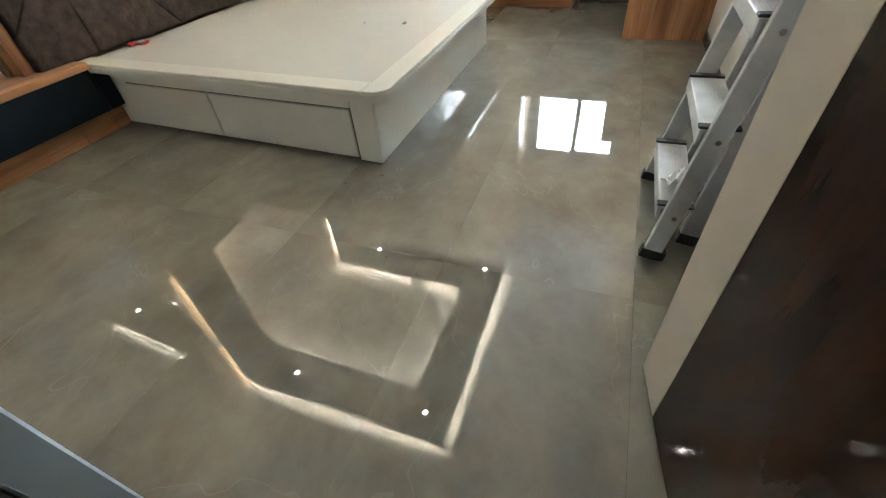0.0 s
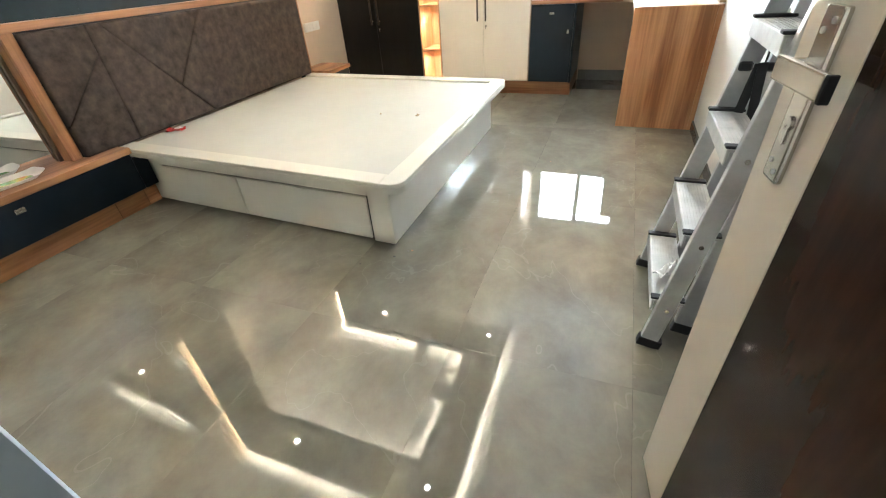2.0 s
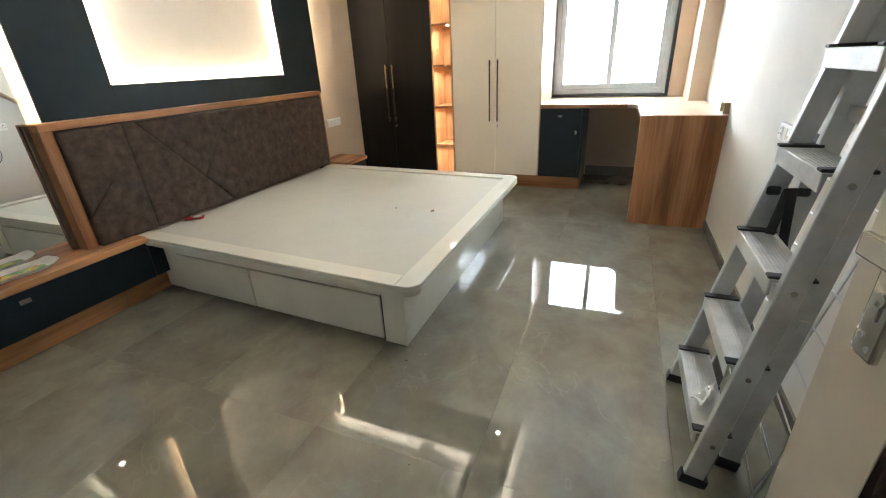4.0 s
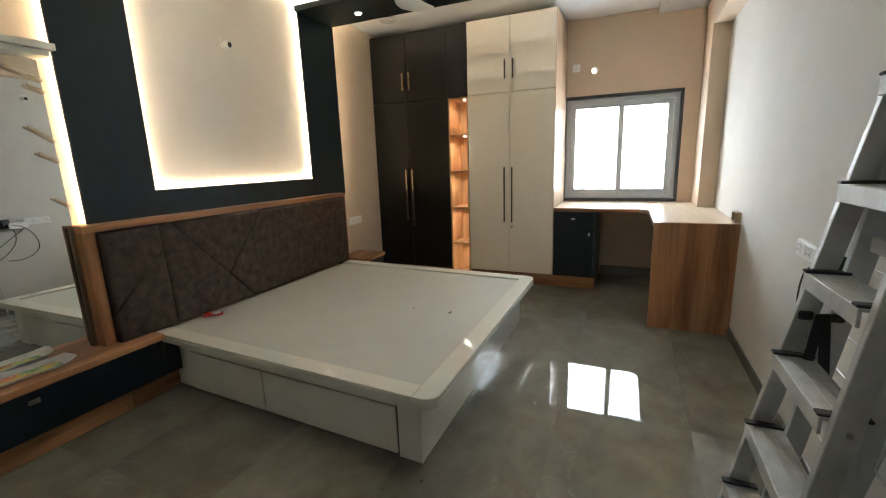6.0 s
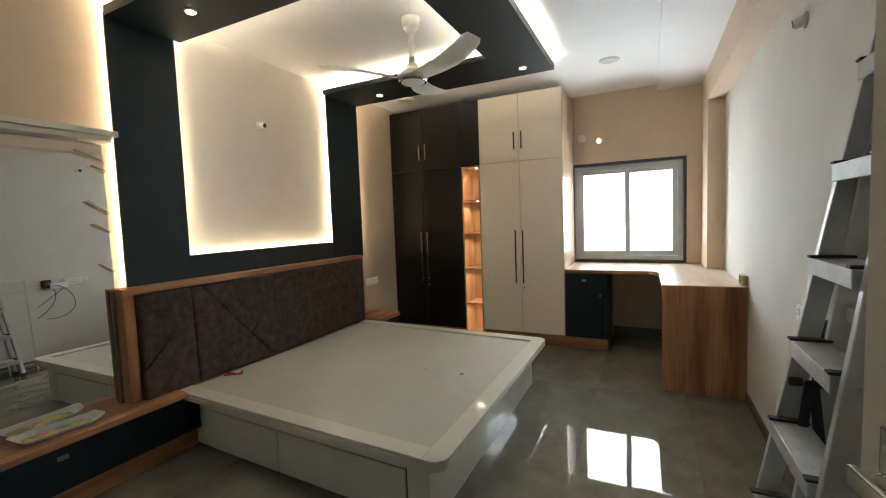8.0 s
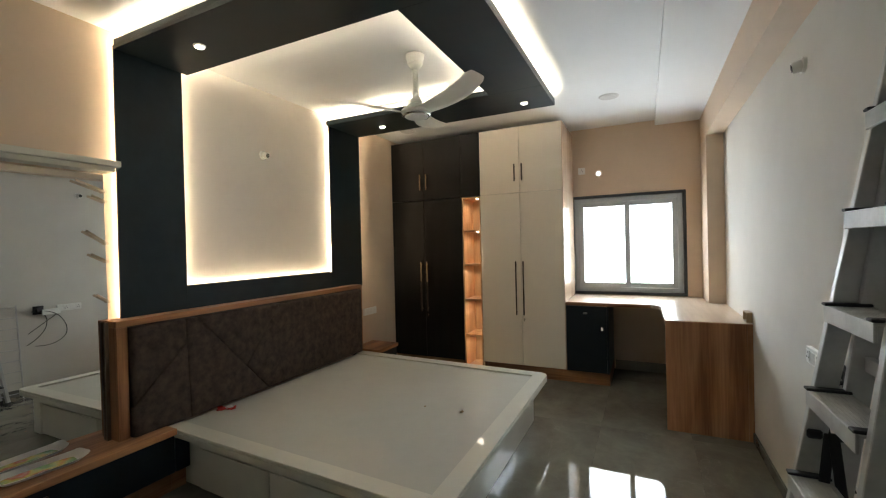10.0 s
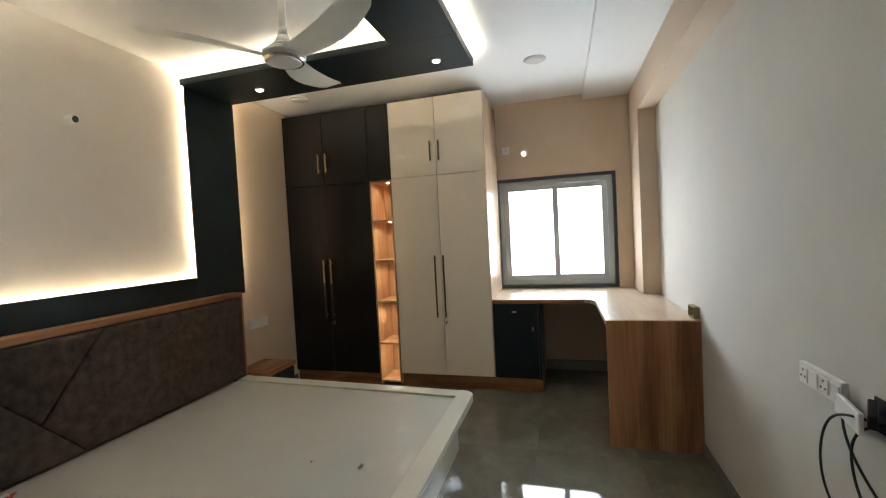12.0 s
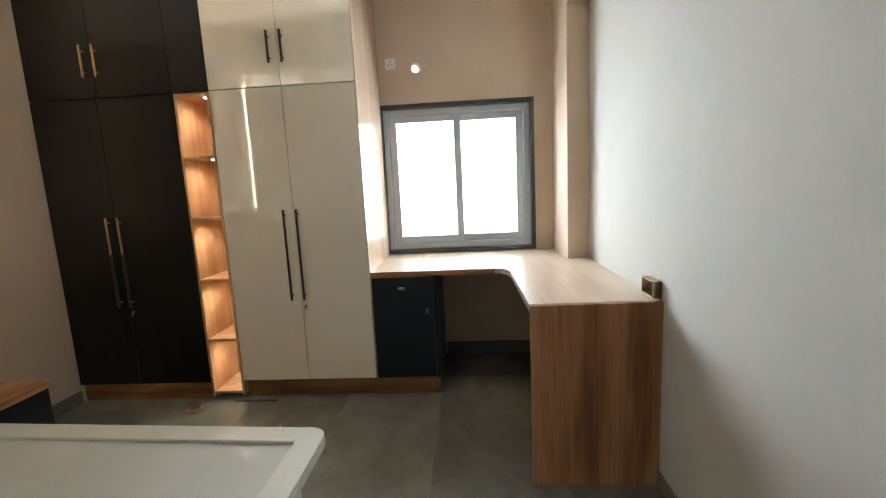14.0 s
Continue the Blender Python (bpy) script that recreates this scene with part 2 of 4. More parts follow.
def rod(bm, a, b, r, sides=12, r2=None):
    a, b = Vector(a), Vector(b)
    m = Matrix.Translation((a + b) / 2) @ (b - a).to_track_quat("Z", "Y").to_matrix().to_4x4()
    bmesh.ops.create_cone(bm, cap_ends=True, segments=sides, radius1=r, radius2=r if r2 is None else r2, depth=(b - a).length, matrix=m)
    return bm


def beam(bm, a, b, wide, deep, side=(0, 1, 0), bevel=0.002):
    """A bar of rectangular section from a to b; wide is measured along side."""
    a, b, s = Vector(a), Vector(b), Vector(side)
    z = (b - a).normalized()
    y = (s - z * s.dot(z)).normalized()
    x = y.cross(z)
    m = Matrix((x, y, z)).transposed().to_4x4()
    m.translation = (a + b) / 2
    made = bmesh.ops.create_cube(bm, size=1, matrix=m @ Matrix.Diagonal((deep, wide, (b - a).length, 1)))
    if bevel:
        bmesh.ops.bevel(bm, geom=list({e for v in made["verts"] for e in v.link_edges}), offset=bevel, segments=1, affect="EDGES")
    return bm


def prism(bm, pts, z0, z1, bevel=0.0):
    """An upright prism over a plan outline."""
    vs = [bm.verts.new((x, y, z0)) for x, y in pts]
    f = bm.faces.new(vs)
    out = bmesh.ops.extrude_face_region(bm, geom=[f])
    top = [v for v in out["geom"] if isinstance(v, bmesh.types.BMVert)]
    for v in top:
        v.co.z = z1
    bmesh.ops.recalc_face_normals(bm, faces=bm.faces)
    if bevel:
        es = [e for e in bm.edges if abs(e.verts[0].co.z - e.verts[1].co.z) < 1e-6]
        bmesh.ops.bevel(bm, geom=es, offset=bevel, segments=2, affect="EDGES")
    return bm


def mesh_ob(name, bm, material, smooth=False):
    me = bpy.data.meshes.new(name)
    bmesh.ops.recalc_face_normals(bm, faces=bm.faces)
    bm.to_mesh(me)
    bm.free()
    me.materials.append(material)
    if smooth:
        for p in me.polygons:
            p.use_smooth = True
    return new(name, me)


def part(name, bm, material, parent, label="", smooth=False):
    ob = mesh_ob(name, bm, material, smooth)
    ob.parent = parent
    if parent.type == "EMPTY":
        ob.matrix_parent_inverse = parent.matrix_basis.inverted()
    if label:
        ob["label"] = label
    return ob


def thing(name, at, label, category, group="", kind=""):
    ob = new(name)
    ob.empty_display_size = 0.05
    ob.matrix_basis = Matrix.Translation(at)
    return tagged(ob, label, category, group, kind)


def B(*a, **k):
    return box(bmesh.new(), *a, **k)


def structure(name, bm, material, label, category):
    return tagged(mesh_ob(name, bm, material), label, category, kind="structure")


# ---- the room's shell ----
bm = B(WEST - 0.15, WEST, SOUTH - 0.18, NORTH + 0.15, 0, 2.75)
structure("wall_west", bm, BEIGE, "smooth beige painted bedroom wall behind the bed", "wall")
bm = bmesh.new()
x0, x1, z0, z1 = WIN
for a in ((WEST, x0, 0, TOP + 0.1), (x1, EAST + 0.15, 0, TOP + 0.1), (x0, x1, 0, z0), (x0, x1, z1, TOP + 0.1)):
    box(bm, a[0], a[1], NORTH, NORTH + 0.15, a[2], a[3])
structure("wall_north", bm, BEIGE, "beige painted wall with the window above the study desk", "wall")
bm = B(EAST, EAST + 0.15, SOUTH - 0.18, NORTH, 0, 2.75)
structure("wall_east", bm, WHITE, "off-white painted plaster wall beside the ladder", "wall")
bm = B(0.485, EAST, SOUTH, NORTH, 2.35, TOP)
box(bm, 0.485, EAST, 4.215, NORTH, 0, 2.35)
structure("beam_and_column", bm, BEIGE, "beige painted concrete beam and corner column", "beam")
DOOR0, DOOR1 = -0.40, 0.415
bm = bmesh.new()
box(bm, WEST, DOOR0, SOUTH - 0.18, SOUTH, 0, 2.75)
box(bm, DOOR1, EAST, SOUTH - 0.18, SOUTH, 0, 2.75)
box(bm, DOOR0, DOOR1, SOUTH - 0.18, SOUTH, 2.1, 2.75)
structure("wall_south", bm, WHITE, "off-white wall with the bedroom doorway in it", "wall")
bm = B(WEST - 0.15, EAST + 0.15, SOUTH - 0.18, NORTH + 0.15, TOP, TOP + 0.1)
box(bm, 0.08, 0.485, SOUTH, NORTH, TOP - 0.056, TOP)
structure("ceiling", bm, CEIL, "flat white painted ceiling with a shallow dropped strip", "ceiling")
bm = B(-1.4, 1.1, -2.0, -1.85, 0, 2.75)
box(bm, -1.4, -1.25, -1.85, SOUTH - 0.18, 0, 2.75)
box(bm, 0.95, 1.1, -1.85, SOUTH - 0.18, 0, 2.75)
structure("wall_corridor", bm, WHITE, "plain off-white corridor walls outside the door", "wall")
structure("ceiling_corridor", B(-1.4, 1.1, -2.0, SOUTH - 0.18, TOP, TOP + 0.1), CEIL, "plain white corridor ceiling", "ceiling")

# skirting
bm = B(EAST - 0.012, EAST, SOUTH, 4.215, 0, 0.068, bevel=0.002)
box(bm, -0.35, 0.485, NORTH - 0.012, NORTH, 0, 0.1, bevel=0.002)
box(bm, WEST, WEST + 0.012, 3.515, 3.97, 0, 0.085, bevel=0.002)
structure("baseboard", bm, SKIRT, "dark grey tile skirting along the wall", "skirting")

# window
win = structure("window_1", B(x0, x1, NORTH - 0.012, NORTH + 0.06, z0, z0 + 0.03, bevel=0.003), STONE, "two-panel sliding window with light grey frame darkened for backlight and dark stone border", "window")
for nm, a in (("stone_trim", (x0, x0 + 0.03, z0 + 0.03, z1)), ("stone_trim", (x1 - 0.03, x1, z0 + 0.03, z1)), ("stone_trim", (x0 + 0.03, x1 - 0.03, z1 - 0.03, z1))):
    part(nm, B(a[0], a[1], NORTH - 0.012, NORTH + 0.06, a[2], a[3], bevel=0.003), STONE, win)
fx0, fx1, fz0, fz1 = x0 + 0.03, x1 - 0.03, z0 + 0.03, z1 - 0.03
bm = bmesh.new()
for a in ((fx0, fx0 + 0.045, fz0, fz1), (fx1 - 0.045, fx1, fz0, fz1), (fx0 + 0.045, fx1 - 0.045, fz0, fz0 + 0.045), (fx0 + 0.045, fx1 - 0.045, fz1 - 0.045, fz1)):
    box(bm, a[0], a[1], NORTH + 0.035, NORTH + 0.12, a[2], a[3], bevel=0.003)
part("window_frame", bm, UPVC, win)
for sx0, sx1, sy in ((fx0 + 0.045, -0.18, NORTH + 0.06), (-0.235, fx1 - 0.045, NORTH + 0.09)):
    bm = bmesh.new()
    w = 0.05
    sz0, sz1 = fz0 + 0.045, fz1 - 0.045
    for a in ((sx0, sx0 + w, sz0, sz1), (sx1 - w, sx1, sz0, sz1), (sx0 + w, sx1 - w, sz0, sz0 + w), (sx0 + w, sx1 - w, sz1 - w, sz1)):
        box(bm, a[0], a[1], sy - 0.013, sy + 0.013, a[2], a[3], bevel=0.003)
    sash = part("sash", bm, UPVC, win)
    pane = part("pane", B(sx0 + w - 0.004, sx1 - w + 0.004, sy - 0.002, sy + 0.002, sz0 + w - 0.004, sz1 - w + 0.004), glass_mat, sash)
    pane.visible_shadow = False
structure("backdrop", B(-4, 4, NORTH + 2.0, NORTH + 2.02, -2, 5), DAY, "bright hazy daylight beyond the window", "backdrop")

# doorway: frame, reveal lining and leaf
door_frame = structure("door_frame", B(DOOR0, DOOR0 + 0.03, SOUTH - 0.04, SOUTH + 0.004, 0, 2.1, bevel=0.003), JAMB, "gloss lined doorway tinted for reflected sky with a dark wooden outer frame", "door frame")
part("rebate", B(DOOR0, DOOR0 + 0.042, SOUTH - 0.105, SOUTH - 0.042, 0, 2.1, bevel=0.003), DARKWOOD, door_frame, "dark wooden rebate")
part("outer_lining", B(DOOR0, DOOR0 + 0.036, SOUTH - 0.185, SOUTH - 0.107, 0, 2.1, bevel=0.003), DOORB, door_frame, "brown veneer lining")
part("head_lining", B(DOOR0 + 0.045, DOOR1, SOUTH - 0.185, SOUTH + 0.004, 2.07, 2.1, bevel=0.003), DARKWOOD, door_frame)

HINGE = Vector((0.388, -0.315, 0))
TIP = Vector((0.269, 0.42, 0))
along = (TIP - HINGE).normalized()
LEAF = (TIP - HINGE).length
yaw = math.degrees(math.atan2(along.y, along.x))
door = thing("door_1", HINGE, "open glossy brown veneer door with a cream edge band", "door", kind="structure")
door.matrix_basis = pose(*HINGE, 0, 0, yaw)


def door_part(name, bm, material, parent=None, label="", smooth=False):
    ob = mesh_ob(name, bm, material, smooth)
    ob.parent = parent or door
    if label:
        ob["label"] = label
    return ob


# the leaf's own axes: x from hinge to free edge, y towards the doorway's side, z up
door_part("core", B(0, LEAF, -0.035, 0, 0.012, 2.04, bevel=0.001), DOORC)
door_part("veneer_panel", B(0, LEAF - 0.14, 0, 0.004, 0.012, 2.04, bevel=0.001), DOORB)
door_part("edge_band", B(LEAF - 0.138, LEAF, 0, 0.004, 0.012, 2.04, bevel=0.001), DOORC, label="cream laminate band")
HX = LEAF - 0.07
plate = door_part("lock_plate", B(HX - 0.02, HX + 0.02, 0.004, 0.014, 0.855, 1.07, bevel=0.004, seg=2), CHROME, label="satin steel lock plate")
bm = rod(bmesh.new(), (HX, 0.012, 1.003), (HX, 0.046, 1.003), 0.012, 16)
box(bm, HX - 0.1, HX + 0.014, 0.04, 0.05, 0.988, 1.017, bevel=0.003, seg=2)
door_part("lever_handle", bm, CHROME, plate, "flat satin steel lever")
door_part("lever_tip", B(HX - 0.106, HX - 0.1, 0.0395, 0.0505, 0.9875, 1.0175, bevel=0.001), RUBBER, plate, "dark lever end")
bm = rod(bmesh.new(), (HX, 0.014, 0.935), (HX, 0.017, 0.935), 0.009, 18)
box(bm, HX - 0.0045, HX + 0.0045, 0.014, 0.017, 0.907, 0.935, bevel=0.001)
door_part("key_cylinder", bm, CHROME, plate)
for z in (0.87, 0.882, 1.043, 1.055):
    door_part("screw", rod(bmesh.new(), (HX + (0.008 if z in (0.882, 1.043) else -0.008), 0.0135, z), (HX + (0.008 if z in (0.882, 1.043) else -0.008), 0.0155, z), 0.004, 10), ALU, plate)

# ---- ceiling canopy and panel behind the bed ----
PX = -2.718          # face of the dark panel
CX1, CX0 = -0.695, -1.102
PY0, PY1, NY0, NY1 = 1.034, 3.29, 1.42, 2.828   # dark panel and its recess
QY0, QY1 = 1.459, 2.79                          # opening in the canopy
CZ = 2.553
panel = thing("bed_wall_panel", (WEST, 2.3, 1.0), "dark teal wall panel with a backlit recess above the bed", "wall panel")
t = 0.013
part("stile", B(PX - t, PX, PY0, NY0, 1.0, CZ + 0.022, bevel=0.001), TEAL, panel)
part("stile", B(PX - t, PX, NY1, PY1, 1.0, CZ + t, bevel=0.001), TEAL, panel)
part("rail", B(PX - t, PX, NY0, NY1, 1.0, 1.179, bevel=0.001), TEAL, panel)
bm = B(WEST, PX - t, PY0 + 0.04, NY0 - 0.04, 1.0, CZ)
box(bm, WEST, PX - t, NY1 + 0.04, PY1 - 0.04, 1.0, CZ)
box(bm, WEST, PX - t, NY0 - 0.04, NY1 + 0.04, 1.0, 1.139)
part("batten", bm, DARKWOOD, panel)
part("recess_back", B(WEST, WEST + 0.004, NY0 - 0.03, NY1 + 0.03, 1.142, TOP - 0.002), NICHE, panel, "warm white painted recess back")
LEDS = (("led_strip", (WEST + 0.008, WEST + 0.034, NY0 - 0.035, NY0 - 0.027, 1.152, TOP - 0.05)),
        ("led_strip", (WEST + 0.008, WEST + 0.034, NY1 + 0.027, NY1 + 0.035, 1.152, TOP - 0.05)),
        ("led_strip", (WEST + 0.008, WEST + 0.034, NY0, NY1, 1.142, 1.15)),
        ("led_strip", (WEST + 0.008, WEST + 0.034, PY1 - 0.038, PY1 - 0.03, 1.05, TOP - 0.05)),
        ("led_strip", (WEST + 0.008, WEST + 0.034, PY0 + 0.034, PY0 + 0.039, 1.02, TOP - 0.05)))
for nm, a in LEDS:
    part(nm, B(*a), WARM, panel, "warm white light strip")

t = 0.022
canopy = thing("ceiling_canopy", (-1.7, 2.3, TOP), "dark teal dropped ceiling frame with warm cove lights", "ceiling panel")
part("near_board", B(PX, CX1, PY0, QY0, CZ, CZ + t, bevel=0.001), TEAL, canopy)
part("far_board", B(PX, CX1, QY1, PY1, CZ, CZ + t, bevel=0.001), TEAL, canopy)
part("side_board", B(CX0, CX1, QY0, QY1, CZ, CZ + t, bevel=0.001), TEAL, canopy)
bm = B(PX, CX1 - 0.05, PY0 + 0.05, QY0 - 0.05, CZ + t, TOP)
box(bm, PX, CX1 - 0.05, QY1 + 0.05, PY1 - 0.05, CZ + t, TOP)
box(bm, CX0 + 0.05, CX1 - 0.05, QY0 - 0.05, QY1 + 0.05, CZ + t, TOP)
part("hanger_block", bm, CEIL, canopy)
for h, a in ((0.03, (CX1 - 0.006, CX1, PY0, PY1)), (0.03, (PX, CX1 - 0.006, PY0, PY0 + 0.006)), (0.008, (PX, CX1 - 0.006, PY1 - 0.006, PY1)),
             (0.008, (PX, CX0, QY0 - 0.006, QY0)), (0.019, (PX, CX0, QY1, QY1 + 0.006)), (0.019, (CX0, CX0 + 0.006, QY0 - 0.006, QY1 + 0.006))):
    part("lip", B(a[0], a[1], a[2], a[3], CZ + t, CZ + t + h), TEAL, canopy)
zl = CZ + t
for a in ((CX1 - 0.045, CX1 - 0.035, PY0 + 0.05, PY1 - 0.02), (PX, CX1 - 0.05, PY0 + 0.035, PY0 + 0.045),
          (PX, CX0 + 0.04, QY1 + 0.035, QY1 + 0.045), (PX, CX1 - 0.05, PY1 - 0.045, PY1 - 0.035),
          (PX, CX0 + 0.04, QY0 - 0.045, QY0 - 0.035), (CX0 + 0.035, CX0 + 0.045, QY0, QY1)):
    part("led_strip", B(a[0], a[1], a[2], a[3], zl + 0.002, zl + 0.014), COVE, canopy, "warm white light strip")


def downlight(x, y, z, lit):
    d = thing("downlight", (x, y, z), "small round lit ceiling downlight" if lit else "round grey unlit ceiling speaker disc", "downlight", "ceiling lights" if lit else "")
    r = 0.029 if lit else 0.075
    bm = bmesh.new()
    bmesh.ops.create_cone(bm, cap_ends=True, segments=32, radius1=r, radius2=r * 1.12, depth=0.008, matrix=Matrix.Translation((x, y, z - 0.004)))
    part("rim", bm, PLASTIC if lit else DISC, d, smooth=False)
    bm = bmesh.new()
    bmesh.ops.create_cone(bm, cap_ends=True, segments=24, radius1=r * 0.75, radius2=r * 0.75, depth=0.003, matrix=Matrix.Translation((x, y, z - 0.0095)))
    part("lens", bm, SPOT if lit else DISC, d)
    if lit:
        spot_lamp("spot", 4.5, (1.0, 0.92, 0.8), pose(x, y, z - 0.013), 110, 0.6, 0.02)


for x, y in ((-0.906, 3.097), (-2.281, 3.08), (-2.27, 1.238), (-0.931, 1.244)):
    downlight(x, y, CZ, True)
for x, y in ((-0.297, 3.64), (-2.36, 3.70)):
    downlight(x, y, TOP, False)

# ---- ceiling fan ----
FX, FY = -1.389, 2.143
fan = thing("ceiling_fan", (FX, FY, TOP), "white three-blade ceiling fan on a short rod", "ceiling fan")
bm = rod(bmesh.new(), (FX, FY, TOP), (FX, FY, TOP - 0.06), 0.062, 28, 0.05)
rod(bm, (FX, FY, TOP - 0.06), (FX, FY, TOP - 0.1), 0.05, 28, 0.022)
part("canopy_cup", bm, PLASTIC, fan, smooth=True)
part("down_rod", rod(bmesh.new(), (FX, FY, TOP - 0.09), (FX, FY, 2.40), 0.019, 20), PLASTIC, fan, smooth=True)
bm = bmesh.new()
for (z0, r0), (z1, r1) in zip(((2.42, 0.019), (2.38, 0.026), (2.345, 0.045), (2.315, 0.078), (2.298, 0.1)), ((2.38, 0.026), (2.345, 0.045), (2.315, 0.078), (2.298, 0.1), (2.285, 0.1))):
    rod(bm, (FX, FY, z0), (FX, FY, z1), r0, 32, r1)
part("motor", bm, PLASTIC, fan, smooth=True)
bm = rod(bmesh.new(), (FX, FY, 2.266), (FX, FY, 2.258), 0.095, 32, 0.088)
part("ring", bm, CHROME, fan, "satin metal ring")
part("cap", rod(bmesh.new(), (FX, FY, 2.26), (FX, FY, 2.253), 0.082, 32, 0.072), PLASTIC, fan)


def blade(angle):
    bm = bmesh.new()
    rows = []
    for i in range(15):
        u = i / 14
        r = 0.075 + u * 0.52
        w = 0.105 + 0.045 * math.sin(min(1, u * 1.6) * math.pi / 2) - 0.018 * max(0, u - 0.6) / 0.4
        w *= math.sqrt(1 - 0.45 * (max(0, u - 0.9) / 0.1) ** 2)
        rise = 0.064 * u ** 1.2
        sweep = 0.05 * math.sin(u * math.pi * 0.9)
        tilt = radians(-13 * (1 - 0.3 * u))
        line = []
        for s in (-0.5, -0.25, 0, 0.25, 0.5):
            y = s * w + sweep
            line.append(bm.verts.new((r, y * math.cos(tilt), s * w * math.sin(tilt) + 0.012 * (0.25 - s * s) + rise)))
        rows.append(line)
    for a, b in zip(rows, rows[1:]):
        for i in range(4):
            bm.faces.new((a[i], a[i + 1], b[i + 1], b[i]))
    bmesh.ops.solidify(bm, geom=bm.faces[:], thickness=0.006)
    bmesh.ops.transform(bm, matrix=pose(FX, FY, 2.285, 0, 0, angle), verts=bm.verts)
    return part("blade", bm, PLASTIC, fan, smooth=True)


for a in (-27, 96, 214):
    blade(a)

# ---- bed ----
def bed_skew(bm):
    for v in bm.verts:
        v.co.y -= 0.045 * (v.co.x + 2.72)
    return bm


bed = thing("bed", (-1.7, 2.3, 0), "white laminate platform bed with no mattress and two drawers", "bed")
BX0, BX1, BY0, BY1 = -2.615, -0.745, 1.203, 3.131


def rounded(x0, x1, y0, y1, r, n=6):
    """Outline with its two corners at x1 rounded."""
    pts = [(x0, y0)]
    for cx, cy, a0 in ((x1 - r, y0 + r, -90), (x1 - r, y1 - r, 0)):
        for i in range(n + 1):
            a = radians(a0 + 90 * i / n)
            pts.append((cx + r * math.cos(a), cy + r * math.sin(a)))
    pts.append((x0, y1))
    return pts


part("deck", bed_skew(prism(bmesh.new(), rounded(BX0, BX1, BY0, BY1, 0.07), 0.315, 0.346, 0.003)), BEDW, bed)
bm = bmesh.new()
box(bm, BX0, BX1 - 0.105, BY0 + 0.002, BY0 + 0.1, 0.346, 0.363, bevel=0.003)
part("rim_board", bed_skew(bm), BEDW, bed)
part("rim_board", bed_skew(B(BX0, BX1 - 0.105, BY1 - 0.1, BY1 - 0.002, 0.346, 0.363, bevel=0.003)), BEDW, bed)
pts = rounded(BX1 - 0.105, BX1 - 0.001, BY0 + 0.001, BY1 - 0.001, 0.069)
part("rim_board", bed_skew(prism(bmesh.new(), pts, 0.346, 0.363, 0.002)), BEDW, bed)
part("deck_board", bed_skew(B(BX0, BX1 - 0.107, BY0 + 0.102, BY1 - 0.102, 0.3465, 0.350, bevel=0.001)), DECK, bed, "matt white deck board")
# thin dark sheet behind the fronts stands for shade in their gaps
part("drawer_gap_shade", bed_skew(B(-2.41, -0.967, 1.285, 1.2905, 0.004, 0.256)), DARKWOOD, bed, "dark sheet for the shade in the gaps round the drawers")
part("body", bed_skew(B(BX0, -0.85, 1.29, 3.045, 0, 0.315, bevel=0.003)), BEDW, bed)
part("drawer_front", bed_skew(B(-2.402, -1.814, 1.273, 1.285, 0.012, 0.243, bevel=0.002)), BEDW, bed)
part("drawer_front", bed_skew(B(-1.806, -0.979, 1.273, 1.285, 0.012, 0.243, bevel=0.002)), BEDW, bed)
part("front_rail", bed_skew(B(-2.41, -0.968, 1.271, 1.289, 0.252, 0.312, bevel=0.0015)), BEDW, bed)
part("corner_post", bed_skew(B(-0.966, -0.848, 1.271, 1.289, 0.002, 0.312, bevel=0.002)), BEDW, bed)

# ---- headboard ----
HF, HY0, HY1, HZ0, HZ1 = -2.615, 0.955, 3.14, 0.37, 1.026
head = thing("headboard", (WEST, 2.3, HZ0), "brown suede padded headboard in a walnut frame", "headboard")
part("side_board", B(WEST, HF, HY0, HY0 + 0.056, HZ0, HZ1 - 0.036, bevel=0.002), OAK, head, "walnut laminate side")
part("side_board", B(WEST, HF, HY1 - 0.03, HY1, HZ0, HZ1 - 0.036, bevel=0.002), OAK, head, "walnut laminate side")
part("top_board", B(WEST, HF, HY0, HY1, HZ1 - 0.036, HZ1, bevel=0.002), OAK_Y, head, "walnut laminate top")
part("back_board", B(WEST, HF - 0.03, HY0 + 0.056, HY1 - 0.03, HZ0, HZ1 - 0.036), DARKWOOD, head)

SY0, SY1, SZ0, SZ1 = HY0 + 0.064, HY1 - 0.04, HZ0 - 0.005, HZ1 - 0.045


def pads(polygons):
    for poly in polygons:
        bm = bmesh.new()
        n = len(poly)
        cy, cz = sum(p[0] for p in poly) / n, sum(p[1] for p in poly) / n
        base = [bm.verts.new((HF - 0.03, p[0], p[1])) for p in poly]
        f = bm.faces.new(base)
        top = bmesh.ops.extrude_face_region(bm, geom=[f])
        for v in top["geom"]:
            if isinstance(v, bmesh.types.BMVert):
                v.co.x = HF + 0.028
        bmesh.ops.recalc_face_normals(bm, faces=bm.faces)
        es = [e for e in bm.edges if all(abs(v.co.x - HF - 0.028) < 1e-6 for v in e.verts)]
        bmesh.ops.bevel(bm, geom=es, offset=0.02, segments=3, affect="EDGES", profile=0.6)
        part("pad", bm, SUEDE, head, smooth=True)


